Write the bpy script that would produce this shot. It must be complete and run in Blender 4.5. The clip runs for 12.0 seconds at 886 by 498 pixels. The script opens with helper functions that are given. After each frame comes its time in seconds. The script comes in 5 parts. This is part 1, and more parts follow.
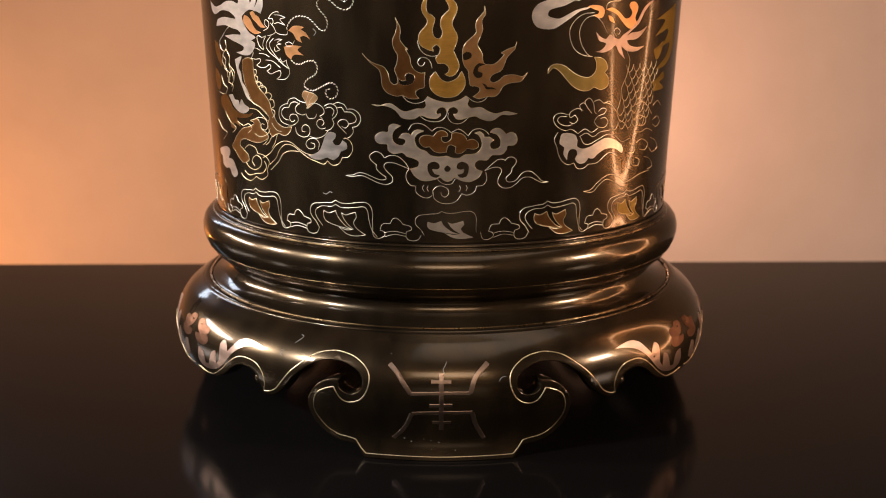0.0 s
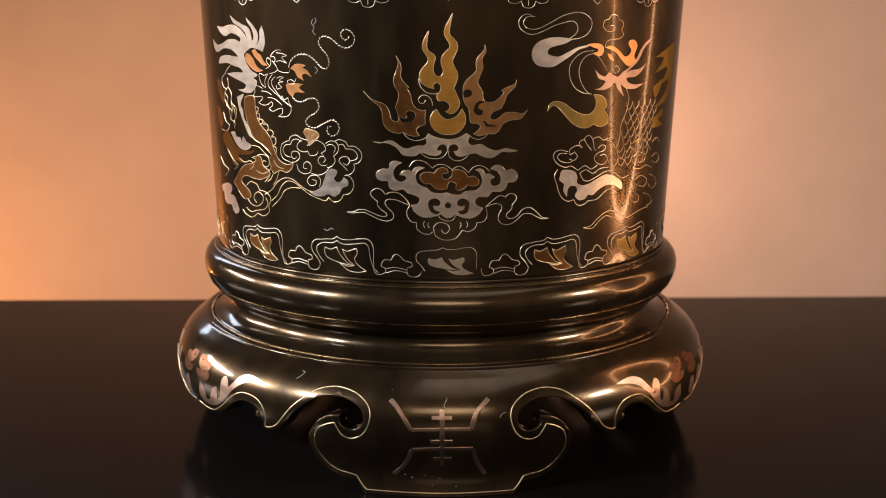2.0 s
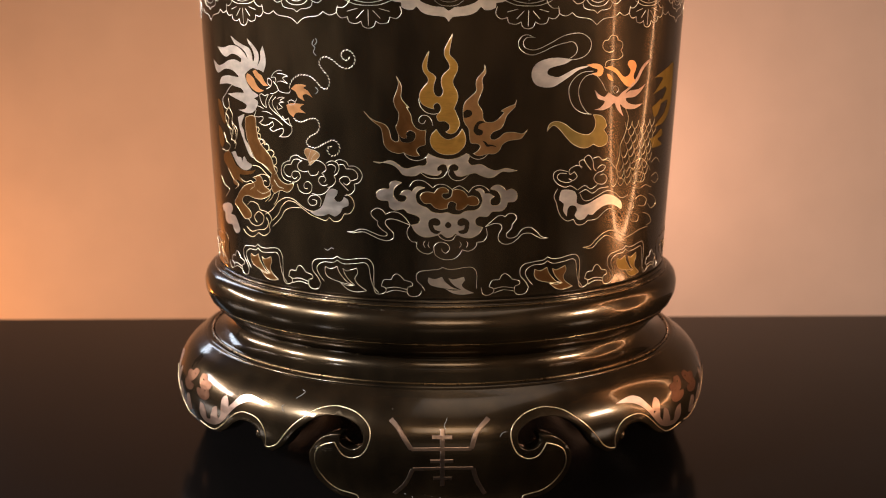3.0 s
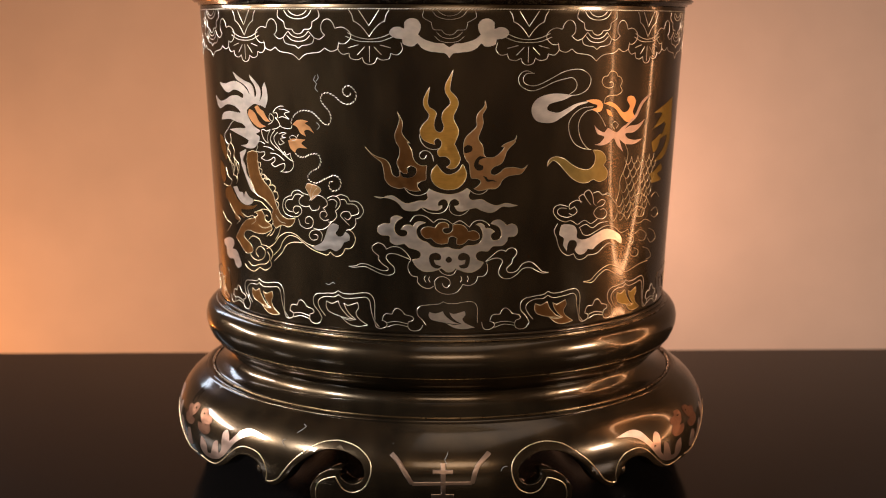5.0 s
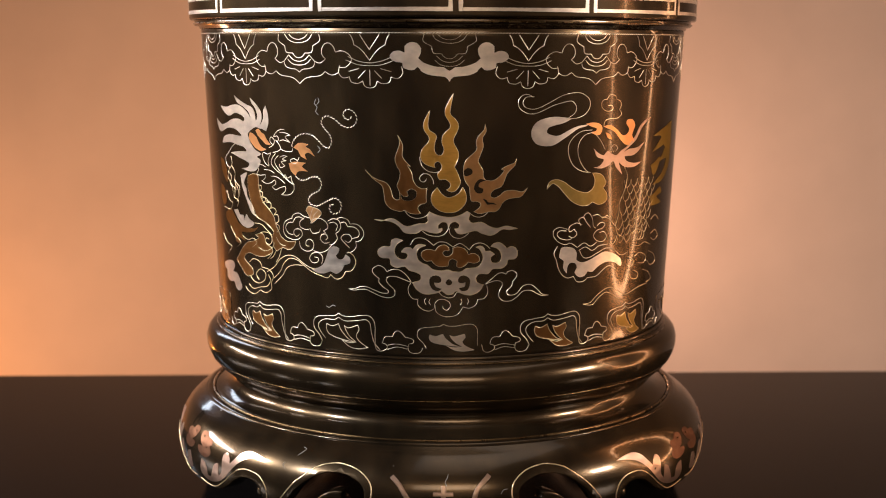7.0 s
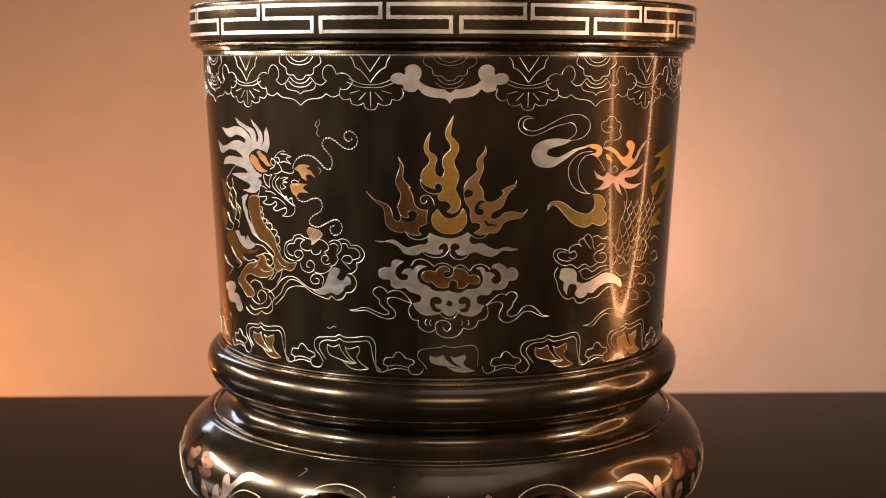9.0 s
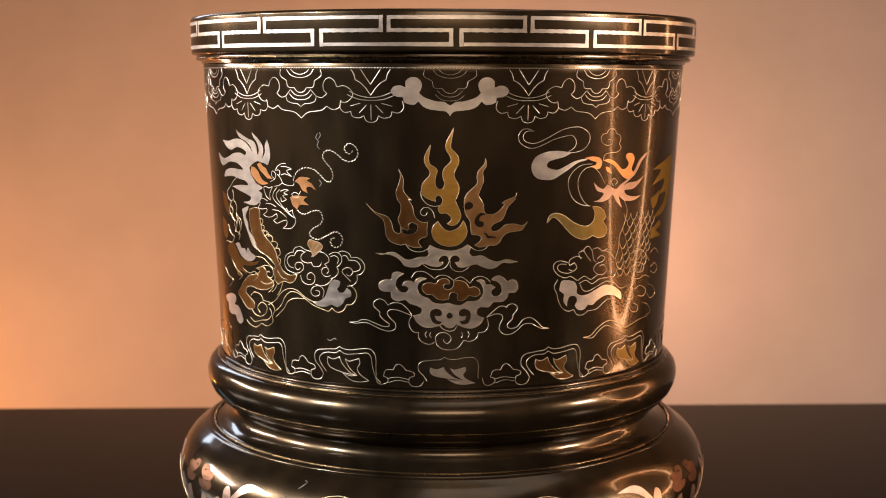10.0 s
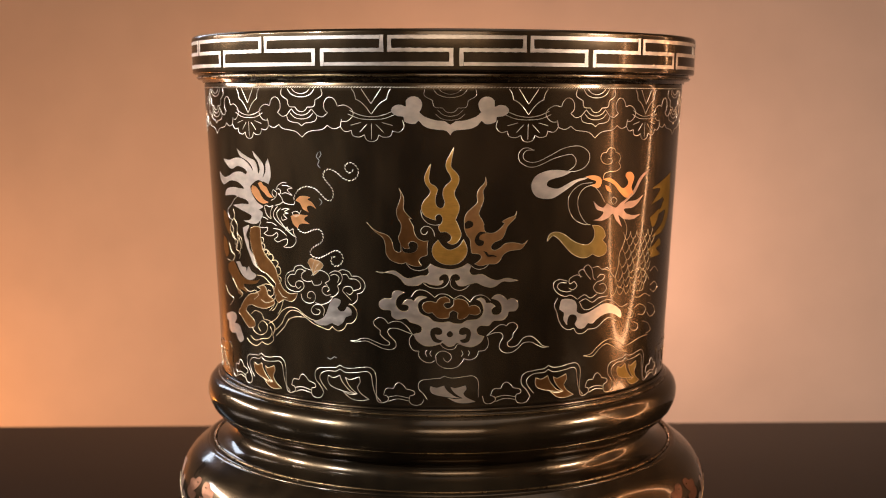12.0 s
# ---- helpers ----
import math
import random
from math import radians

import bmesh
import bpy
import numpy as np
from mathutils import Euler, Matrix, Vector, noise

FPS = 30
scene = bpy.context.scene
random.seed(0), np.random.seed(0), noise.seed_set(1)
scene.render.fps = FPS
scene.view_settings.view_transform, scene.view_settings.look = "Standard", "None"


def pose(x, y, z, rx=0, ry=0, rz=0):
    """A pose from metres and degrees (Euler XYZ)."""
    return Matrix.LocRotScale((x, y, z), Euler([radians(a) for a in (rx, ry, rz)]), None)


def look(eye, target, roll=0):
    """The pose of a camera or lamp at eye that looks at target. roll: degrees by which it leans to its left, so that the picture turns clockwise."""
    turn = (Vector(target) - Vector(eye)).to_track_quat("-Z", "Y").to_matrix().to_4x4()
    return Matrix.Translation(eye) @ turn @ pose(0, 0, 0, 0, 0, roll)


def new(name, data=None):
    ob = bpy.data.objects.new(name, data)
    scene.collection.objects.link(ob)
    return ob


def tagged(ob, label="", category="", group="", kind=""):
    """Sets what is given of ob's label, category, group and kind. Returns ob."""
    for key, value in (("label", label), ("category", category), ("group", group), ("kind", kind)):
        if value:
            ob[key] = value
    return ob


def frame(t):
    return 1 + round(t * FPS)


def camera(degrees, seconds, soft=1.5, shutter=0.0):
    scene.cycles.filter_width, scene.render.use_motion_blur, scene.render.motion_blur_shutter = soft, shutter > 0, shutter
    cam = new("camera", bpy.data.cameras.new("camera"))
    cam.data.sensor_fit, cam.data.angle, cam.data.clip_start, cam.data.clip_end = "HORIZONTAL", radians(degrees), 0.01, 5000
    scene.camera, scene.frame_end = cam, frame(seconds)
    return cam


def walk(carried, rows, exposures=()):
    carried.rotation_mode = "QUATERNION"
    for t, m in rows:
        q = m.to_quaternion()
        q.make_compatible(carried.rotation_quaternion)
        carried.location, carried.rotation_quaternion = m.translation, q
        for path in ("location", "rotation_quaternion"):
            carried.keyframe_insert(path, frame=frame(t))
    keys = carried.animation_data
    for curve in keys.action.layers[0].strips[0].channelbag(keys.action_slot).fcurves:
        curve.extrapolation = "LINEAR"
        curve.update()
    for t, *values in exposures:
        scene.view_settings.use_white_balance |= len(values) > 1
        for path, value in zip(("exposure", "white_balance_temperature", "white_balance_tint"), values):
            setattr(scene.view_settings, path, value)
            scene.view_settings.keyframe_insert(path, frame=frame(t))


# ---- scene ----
cam = camera(36.18, 12.0, soft=1.0)
cam.data.dof.use_dof = True
cam.data.dof.focus_distance, cam.data.dof.aperture_fstop = 0.47, 16.0
# seconds, eye (metres), yaw, pitch, lean to the right (degrees)
PATH = [
    (0.0, -0.0006, -0.5446, 0.1787, -0.194, -13.118, -0.327),
    (0.5, -0.0007, -0.5451, 0.1789, -0.194, -12.740, -0.320),
    (1.0, -0.0007, -0.5455, 0.1792, -0.194, -12.404, -0.314),
    (1.5, -0.0008, -0.5460, 0.1794, -0.194, -12.051, -0.307),
    (2.0, -0.0009, -0.5465, 0.1797, -0.194, -11.658, -0.300),
    (2.5, -0.0009, -0.5471, 0.1800, -0.195, -11.243, -0.292),
    (3.0, -0.0010, -0.5475, 0.1803, -0.195, -10.877, -0.285),
    (5.0, -0.0013, -0.5493, 0.1813, -0.195, -9.498, -0.260),
    (5.5, -0.0013, -0.5497, 0.1815, -0.196, -9.212, -0.255),
    (6.0, -0.0014, -0.5501, 0.1817, -0.196, -8.930, -0.250),
    (6.5, -0.0014, -0.5503, 0.1818, -0.196, -8.766, -0.247),
    (7.0, -0.0014, -0.5505, 0.1819, -0.196, -8.589, -0.243),
    (9.0, -0.0016, -0.5516, 0.1825, -0.196, -7.746, -0.227),
    (9.5, -0.0016, -0.5520, 0.1827, -0.196, -7.501, -0.223),
    (10.0, -0.0017, -0.5523, 0.1829, -0.197, -7.268, -0.219),
    (10.5, -0.0017, -0.5526, 0.1830, -0.197, -7.057, -0.215),
    (11.0, -0.0017, -0.5528, 0.1832, -0.197, -6.870, -0.211),
    (11.5, -0.0018, -0.5531, 0.1833, -0.197, -6.676, -0.207),
    (12.0, -0.0018, -0.5533, 0.1834, -0.197, -6.524, -0.205),
]


def eye_pose(x, y, z, yaw, pitch, lean):
    a, b = radians(yaw), radians(pitch)
    way = Vector((-math.sin(a) * math.cos(b), math.cos(a) * math.cos(b), math.sin(b)))
    return look((x, y, z), Vector((x, y, z)) + way, -lean)


walk(cam, [(t, eye_pose(*row)) for t, *row in PATH], exposures=[(0.0, 0.0), (12.0, 0.0)])

# ---------------------------------------------------------------- world and lamps
world = bpy.data.worlds.new("room_dark")
world.use_nodes = True
world.node_tree.nodes["Background"].inputs[0].default_value = (0.9, 0.75, 0.6, 1)
world.node_tree.nodes["Background"].inputs[1].default_value = 0.02
scene.world = world


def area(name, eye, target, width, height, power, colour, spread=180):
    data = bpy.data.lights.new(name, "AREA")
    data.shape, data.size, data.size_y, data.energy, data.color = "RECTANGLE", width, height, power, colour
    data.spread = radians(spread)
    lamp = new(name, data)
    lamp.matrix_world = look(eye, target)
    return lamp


def bulb(name, place, radius, power, colour):
    data = bpy.data.lights.new(name, "POINT")
    data.shadow_soft_size, data.energy, data.color = radius, power, colour
    lamp = new(name, data)
    lamp.location = place
    return lamp


COOL = (0.75, 0.86, 1.0)
# studio lamps: small soft boxes on stands left and right of the table
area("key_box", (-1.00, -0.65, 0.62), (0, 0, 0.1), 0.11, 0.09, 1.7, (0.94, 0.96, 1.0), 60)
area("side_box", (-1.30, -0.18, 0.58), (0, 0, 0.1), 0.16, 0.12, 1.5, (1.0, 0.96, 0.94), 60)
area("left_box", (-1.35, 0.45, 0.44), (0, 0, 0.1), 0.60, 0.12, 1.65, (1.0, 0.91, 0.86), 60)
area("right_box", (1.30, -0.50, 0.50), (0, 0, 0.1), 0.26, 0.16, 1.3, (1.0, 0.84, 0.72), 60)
# unseen fill light, added to brighten the silver in the middle of the bowl
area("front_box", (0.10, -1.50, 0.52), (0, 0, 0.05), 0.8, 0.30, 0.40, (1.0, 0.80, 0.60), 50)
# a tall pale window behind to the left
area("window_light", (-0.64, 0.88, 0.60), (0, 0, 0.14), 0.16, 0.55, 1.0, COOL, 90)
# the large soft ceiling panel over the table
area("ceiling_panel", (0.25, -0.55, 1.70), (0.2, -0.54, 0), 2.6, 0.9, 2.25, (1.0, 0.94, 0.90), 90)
# unseen warm fill lights added for the wall's glow, low behind the table: a strip below its back edge, bulbs left and
# right, one behind the bowl
area("edge_strip", (-0.06, 0.42, -0.12), (-0.06, 0.95, 0.12), 1.2, 0.05, 1.35, (1.0, 0.54, 0.31))
bulb("back_lamp", (0.02, 0.72, 0.10), 0.03, 1.15, (1.0, 0.48, 0.26))
bulb("right_lamp", (0.20, 0.80, -0.02), 0.03, 0.60, (1.0, 0.54, 0.38))
bulb("left_lamp", (-0.45, 0.62, -0.18), 0.03, 1.55, (1.0, 0.50, 0.28))
bulb("side_lamp", (-0.70, 0.84, -0.20), 0.03, 2.4, (1.0, 0.34, 0.06))

# ---------------------------------------------------------------- materials
def material(name, base, rough, metal=0.0, dark=None, grain=120.0, spread=0.35, bump=0.0, bump_scale=400.0, spec=0.5, stretch=(1, 1, 1), rough_spread=0.08, per_piece=0.0, coat=0.0, edge=1.0):
    """A surface with two scales of variation in colour and gloss, and a fine relief."""
    m = bpy.data.materials.new(name)
    m.use_nodes = True
    n, l = m.node_tree.nodes, m.node_tree.links
    b = n["Principled BSDF"]
    b.inputs["Metallic"].default_value = metal
    b.inputs["Specular IOR Level"].default_value = spec
    b.inputs["Specular Tint"].default_value = (edge, edge, edge, 1)
    b.inputs["Coat Weight"].default_value, b.inputs["Coat Roughness"].default_value = coat, 0.08
    co = n.new("ShaderNodeTexCoord")
    mp = n.new("ShaderNodeMapping")
    mp.inputs["Scale"].default_value = stretch
    l.new(co.outputs["Object"], mp.inputs["Vector"])

    def noise_tex(scale, detail):
        t = n.new("ShaderNodeTexNoise")
        t.inputs["Scale"].default_value, t.inputs["Detail"].default_value = scale, detail
        l.new(mp.outputs["Vector"], t.inputs["Vector"])
        return t
    large, fine = noise_tex(grain * 0.15, 3), noise_tex(grain, 6)
    mix = n.new("ShaderNodeMix")
    mix.data_type = "RGBA"
    d = dark or tuple(c * (1 - spread) for c in base)
    mix.inputs["A"].default_value, mix.inputs["B"].default_value = (*d, 1), (*base, 1)
    add = n.new("ShaderNodeMath")
    add.operation = "ADD"
    half = n.new("ShaderNodeMath")
    half.operation = "MULTIPLY"
    half.inputs[1].default_value = 0.45
    l.new(fine.outputs["Fac"], half.inputs[0])
    l.new(half.outputs[0], add.inputs[0])
    half2 = n.new("ShaderNodeMath")
    half2.operation = "MULTIPLY"
    half2.inputs[1].default_value = 0.55
    l.new(large.outputs["Fac"], half2.inputs[0])
    l.new(half2.outputs[0], add.inputs[1])
    ramp = n.new("ShaderNodeMapRange")
    ramp.inputs["From Min"].default_value, ramp.inputs["From Max"].default_value = 0.32, 0.68
    l.new(add.outputs[0], ramp.inputs["Value"])
    l.new(ramp.outputs["Result"], mix.inputs["Factor"])
    colour = mix.outputs["Result"]
    if per_piece:
        info, hsv, rng = n.new("ShaderNodeObjectInfo"), n.new("ShaderNodeHueSaturation"), n.new("ShaderNodeMapRange")
        rng.inputs["To Min"].default_value, rng.inputs["To Max"].default_value = 1 - per_piece, 1 + per_piece
        l.new(info.outputs["Random"], rng.inputs["Value"])
        l.new(rng.outputs["Result"], hsv.inputs["Value"])
        l.new(colour, hsv.inputs["Color"])
        colour = hsv.outputs["Color"]
    l.new(colour, b.inputs["Base Color"])
    rr = n.new("ShaderNodeMapRange")
    rr.inputs["To Min"].default_value, rr.inputs["To Max"].default_value = max(0.02, rough - rough_spread), rough + rough_spread
    l.new(fine.outputs["Fac"], rr.inputs["Value"])
    l.new(rr.outputs["Result"], b.inputs["Roughness"])
    if bump:
        t = noise_tex(bump_scale, 4)
        bp = n.new("ShaderNodeBump")
        bp.inputs["Strength"].default_value, bp.inputs["Distance"].default_value = bump, 0.0004
        l.new(t.outputs["Fac"], bp.inputs["Height"])
        l.new(bp.outputs["Normal"], b.inputs["Normal"])
    return m


def glow(name, colour, strength):
    m = bpy.data.materials.new(name)
    m.use_nodes = True
    b = m.node_tree.nodes["Principled BSDF"]
    b.inputs["Base Color"].default_value = (*colour, 1)
    b.inputs["Emission Color"].default_value, b.inputs["Emission Strength"].default_value = (*colour, 1), strength
    return m


BRONZE = material("dark_bronze", (0.102, 0.066, 0.034), 0.24, 0.85, dark=(0.024, 0.018, 0.012), grain=70, bump=0.03, bump_scale=600, stretch=(1.5, 1.5, 0.5), rough_spread=0.05, coat=0.38, edge=0.35)
SILVER = material("silver_inlay", (0.95, 0.81, 0.69), 0.36, 1.0, spread=0.38, grain=260, bump=0.08, bump_scale=1100, stretch=(1, 1, 2), per_piece=0.06, edge=0.6)
BRASS = material("brass_inlay", (0.64, 0.345, 0.075), 0.36, 1.0, spread=0.3, grain=500, bump=0.15, bump_scale=1500, stretch=(1, 1, 4), per_piece=0.06)
COPPER = material("copper_inlay", (0.66, 0.34, 0.14), 0.36, 1.0, spread=0.35, grain=450, bump=0.15, bump_scale=1500, per_piece=0.06)
RED_COPPER = material("bright_copper_inlay", (0.92, 0.43, 0.17), 0.36, 1.0, spread=0.15, grain=450, bump=0.1, bump_scale=1500)
BROWN = material("brown_copper_inlay", (0.32, 0.142, 0.046), 0.36, 1.0, edge=0.4, spread=0.4, grain=420, bump=0.2, bump_scale=1200, per_piece=0.08)
DULL_ROSE = material("dull_rose_copper_inlay", (0.46, 0.31, 0.23), 0.36, 1.0, spread=0.3, grain=450, bump=0.1, bump_scale=1500)
RUST = material("dull_copper_inlay", (0.20, 0.105, 0.068), 0.40, 1.0, spread=0.35, grain=450, bump=0.12, bump_scale=1500, edge=0.3)
OLIVE = material("olive_brass_inlay", (0.30, 0.20, 0.06), 0.40, 1.0, spread=0.35, grain=450, bump=0.15, bump_scale=1500, edge=0.3)
ROSE = material("rose_copper_inlay", (0.62, 0.43, 0.34), 0.36, 1.0, edge=0.35, spread=0.3, grain=450, bump=0.1, bump_scale=1500)
# worn bead lines, and the shaded copy of the silver wire on the outer arches
WORN_AND_SHADED = material("worn_edge_and_shaded_wire", (0.20, 0.125, 0.06), 0.28, 1.0, spread=0.5, grain=200)
SCUFF = material("pale_scuff", (0.30, 0.28, 0.26), 0.7, 0.0, spread=0.3, grain=800)
WIRE = material("silver_wire", (0.74, 0.64, 0.52), 0.38, 1.0, edge=0.4, spread=0.15, grain=260, bump=0.1, bump_scale=2500)
GOLD_WIRE = material("pale_brass_wire", (0.78, 0.60, 0.38), 0.38, 1.0, edge=0.25, spread=0.15, grain=260, bump=0.1, bump_scale=2500)
LACQUER = material("black_lacquer", (0.005, 0.0042, 0.004), 0.14, 0.0, spread=0.4, grain=30, spec=0.05, rough_spread=0.03, bump=0.01, bump_scale=200)
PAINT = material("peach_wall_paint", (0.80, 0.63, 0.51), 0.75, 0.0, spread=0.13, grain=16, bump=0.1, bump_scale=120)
# colour of the unseen walls and ceiling, set for the brown they reflect into the bronze
BOUNCE_PAINT = material("grey_brown_bounce_paint", (0.46, 0.37, 0.28), 0.8, 0.0, spread=0.2, grain=6)
FLOOR = material("dark_floor", (0.10, 0.08, 0.06), 0.5, 0.0, spread=0.3, grain=10)
LAMP_GLOW = glow("ring_lamp_glow", (1.0, 0.52, 0.26), 40.0)
LAMP_BODY = material("lamp_metal", (0.10, 0.09, 0.08), 0.4, 1.0)

# ---------------------------------------------------------------- helpers for meshes
def mesh_of(name, bm, mat, smooth=True):
    me = bpy.data.meshes.new(name)
    bm.normal_update()
    bm.to_mesh(me)
    bm.free()
    me.materials.append(mat)
    if smooth:
        me.shade_smooth()
    return me


def part(name, bm, mat, parent=None, label="", smooth=True):
    ob = new(name, mesh_of(name, bm, mat, smooth))
    if parent is not None:
        ob.parent = parent
    if label:
        ob["label"] = label
    return ob


def box(x0, x1, y0, y1, z0, z1, bevel=0.0):
    bm = bmesh.new()
    bmesh.ops.create_cube(bm, size=1.0)
    for v in bm.verts:
        v.co = ((x0 + x1) / 2 + v.co.x * (x1 - x0), (y0 + y1) / 2 + v.co.y * (y1 - y0), (z0 + z1) / 2 + v.co.z * (z1 - z0))
    if bevel:
        bmesh.ops.bevel(bm, geom=list(bm.edges), offset=bevel, segments=3, profile=0.5, affect="EDGES")
    return bm


def lathe(profile, steps=256):
    """A body of revolution about z from (radius, height) in mm."""
    bm, rings = bmesh.new(), []
    for r, z in profile:
        rings.append([bm.verts.new((r * math.sin(2 * math.pi * k / steps) / 1000, -r * math.cos(2 * math.pi * k / steps) / 1000, z / 1000)) for k in range(steps)])
    for a, b in zip(rings, rings[1:]):
        for k in range(steps):
            bm.faces.new((a[k], b[k], b[(k + 1) % steps], a[(k + 1) % steps]))
    bmesh.ops.recalc_face_normals(bm, faces=bm.faces)
    return bm


def spline(points, closed=False, step=0.6):
    """A smooth line through (u, v) points; a point with a third value is a sharp corner."""
    n, out = len(points), []
    pts = [Vector((p[0], p[1])) for p in points]
    sharp = [len(p) > 2 for p in points]
    for i in range(n if closed else n - 1):
        a, b = pts[i], pts[(i + 1) % n]
        before = pts[i - 1] if (closed or i) and not sharp[i] else a + (a - b) * 0.5
        after = pts[(i + 2) % n] if (closed or i + 2 < n) and not sharp[(i + 1) % n] else b + (b - a) * 0.5
        ta, tb = (b - before) * 0.5, (after - a) * 0.5
        size = (b - a).length
        for t in (ta, tb):
            if t.length > size * 1.1:
                t *= size * 1.1 / t.length
        count = max(2, int(size / step))
        for k in range(count):
            s = k / count
            h = (2 * s**3 - 3 * s**2 + 1, s**3 - 2 * s**2 + s, -2 * s**3 + 3 * s**2, s**3 - s**2)
            out.append(a * h[0] + ta * h[1] + b * h[2] + tb * h[3])
    if not closed:
        out.append(pts[-1])
    return out


# ---------------------------------------------------------------- the room
wall = part("wall_north", box(-1.6, 1.6, 0.95, 1.05, -0.75, 1.75), PAINT, smooth=False)
tagged(wall, "plain peach plaster wall lit by warm lamps", "wall", kind="structure")
# unseen walls, added as brown reflectors round the bowl
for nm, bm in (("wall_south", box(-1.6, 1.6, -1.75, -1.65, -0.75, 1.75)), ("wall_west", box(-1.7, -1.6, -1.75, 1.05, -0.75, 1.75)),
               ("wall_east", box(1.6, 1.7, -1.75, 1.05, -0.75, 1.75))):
    tagged(part(nm, bm, BOUNCE_PAINT, smooth=False), "unseen brown wall added for the bronze to reflect", "wall", kind="structure")
tagged(part("floor", box(-1.7, 1.7, -1.75, 1.05, -0.80, -0.75), FLOOR, smooth=False), "dark floor under the table", "floor", kind="structure")
tagged(part("ceiling", box(-1.7, 1.7, -1.75, 1.05, 1.75, 1.80), BOUNCE_PAINT, smooth=False), "unseen plain ceiling in the brown bounce colour", "ceiling", kind="structure")

# ---------------------------------------------------------------- the table
table = tagged(new("table"), "black lacquered table with a glossy mirror-like top", "table")
table.location = (0, 0, -0.75)
top = part("tabletop", box(-0.85, 0.85, -0.72, 0.192, 0.715, 0.75, 0.004), LACQUER, table, "glossy black tabletop", smooth=False)
top.data.transform(Matrix.Translation((0, 0.19, 0)) @ Matrix.Rotation(radians(2.1), 4, "Z") @ Matrix.Translation((0, -0.19, 0)))
for sx in (-0.76, 0.76):
    for sy in (-0.62, 0.10):
        part("leg", box(sx - 0.03, sx + 0.03, sy - 0.03, sy + 0.03, 0.0, 0.715, 0.003), LACQUER, table, smooth=False)

# ---------------------------------------------------------------- ring lamp beside the bowl
ring_lamp = tagged(new("ring_lamp"), "warm glowing ring lamp standing on the black tabletop", "lamp")
ring_lamp.matrix_world = pose(0.40, -0.01, 0, 0, 0, -74)


def torus(big, small, height, n=96, m=14, sx=1.0):
    bm, rows = bmesh.new(), []
    for i in range(n):
        a = 2 * math.pi * i / n
        rows.append([bm.verts.new(((big + small * math.cos(2 * math.pi * j / m)) * math.cos(a) * sx, small * math.sin(2 * math.pi * j / m),
                                   height + (big + small * math.cos(2 * math.pi * j / m)) * math.sin(a))) for j in range(m)])
    for i in range(n):
        for j in range(m):
            bm.faces.new((rows[i][j], rows[i][(j + 1) % m], rows[(i + 1) % n][(j + 1) % m], rows[(i + 1) % n][j]))
    bmesh.ops.recalc_face_normals(bm, faces=bm.faces)
    return bm


part("light_ring", torus(0.17, 0.0036, 0.180, sx=0.60), LAMP_GLOW, ring_lamp, "glowing warm tube bent to a ring")
part("foot_plate", box(-0.05, 0.05, -0.03, 0.03, 0, 0.009, 0.002), LAMP_BODY, ring_lamp, smooth=False)

# ---------------------------------------------------------------- the incense bowl: body of revolution
bowl = tagged(new("incense_bowl"), "three-footed dark bronze incense bowl inlaid with silver and copper", "incense bowl")

BASE_Z, TOP_Z = 75.0, 187.0


def body_radius(z):
    s = (z - BASE_Z) / (TOP_Z - BASE_Z)
    return 89.8 + 5.5 * s


def arc(c, r, a0, a1, n=8, flat=1.0):
    return [(c[0] + r * math.cos(radians(a0 + (a1 - a0) * k / n)), c[1] + flat * r * math.sin(radians(a0 + (a1 - a0) * k / n))) for k in range(n + 1)]


body_profile = [(0.05, 77), (85, 77), (86.5, 120), (90.5, 186), (95.0, 187.6), (95.35, 187.0)]
body_profile += [(body_radius(z), z) for z in range(184, 76, -6)] + [(89.8, 75.2), (89.9, 74.4), (88.6, 73.9), (0.05, 73.9)]
part("body", lathe(body_profile), BRONZE, bowl, "dark patinated bronze drum, slightly wider at the top")
rim_profile = [(91, 187.2), (91, 204.2)] + arc((91.8, 204.2), 0.8, 180, 90, 4) + arc((98.8, 203.8), 1.2, 90, 0, 5)
rim_profile += [(99.95, 198), (99.8, 191.8)] + arc((99.1, 191.4), 0.7, 0, -90, 4) + [(97.9, 190.6), (97.8, 189.9), (98.1, 189.3), (97.7, 188.5), (96.2, 188.3), (95.9, 187.4), (91, 187.2)]
rim = part("rim", lathe(rim_profile), BRONZE, bowl, "raised bronze rim band above a small moulding")
ring_profile = [(84, 74.3), (89.4, 74.3)] + arc((89.9, 73.6), 0.75, 120, -40, 6) + arc((90.6, 72.2), 0.7, 110, -30, 5)
ring_profile += [(91.6, 71.8), (93.6, 70.8), (95.0, 68.9), (95.7, 66.3), (95.6, 64.0), (95.0, 61.8), (93.7, 59.2), (91.9, 56.9), (89.6, 54.9), (88.2, 53.9), (87.6, 53.3), (84, 53.2)]
part("ring_moulding", lathe(ring_profile), BRONZE, bowl, "rounded polished bronze ring moulding")
neck_profile = [(80, 53.8), (86.4, 53.6), (86.1, 52.6), (86.0, 51.3), (86.3, 49.8), (87.2, 48.3), (88.5, 47.1), (90.0, 46.2), (91.4, 45.6), (92.4, 45.3), (92.7, 44.9), (92.2, 44.4), (84, 44.2)]
part("neck_moulding", lathe(neck_profile), BRONZE, bowl, "hollow curved bronze neck moulding")
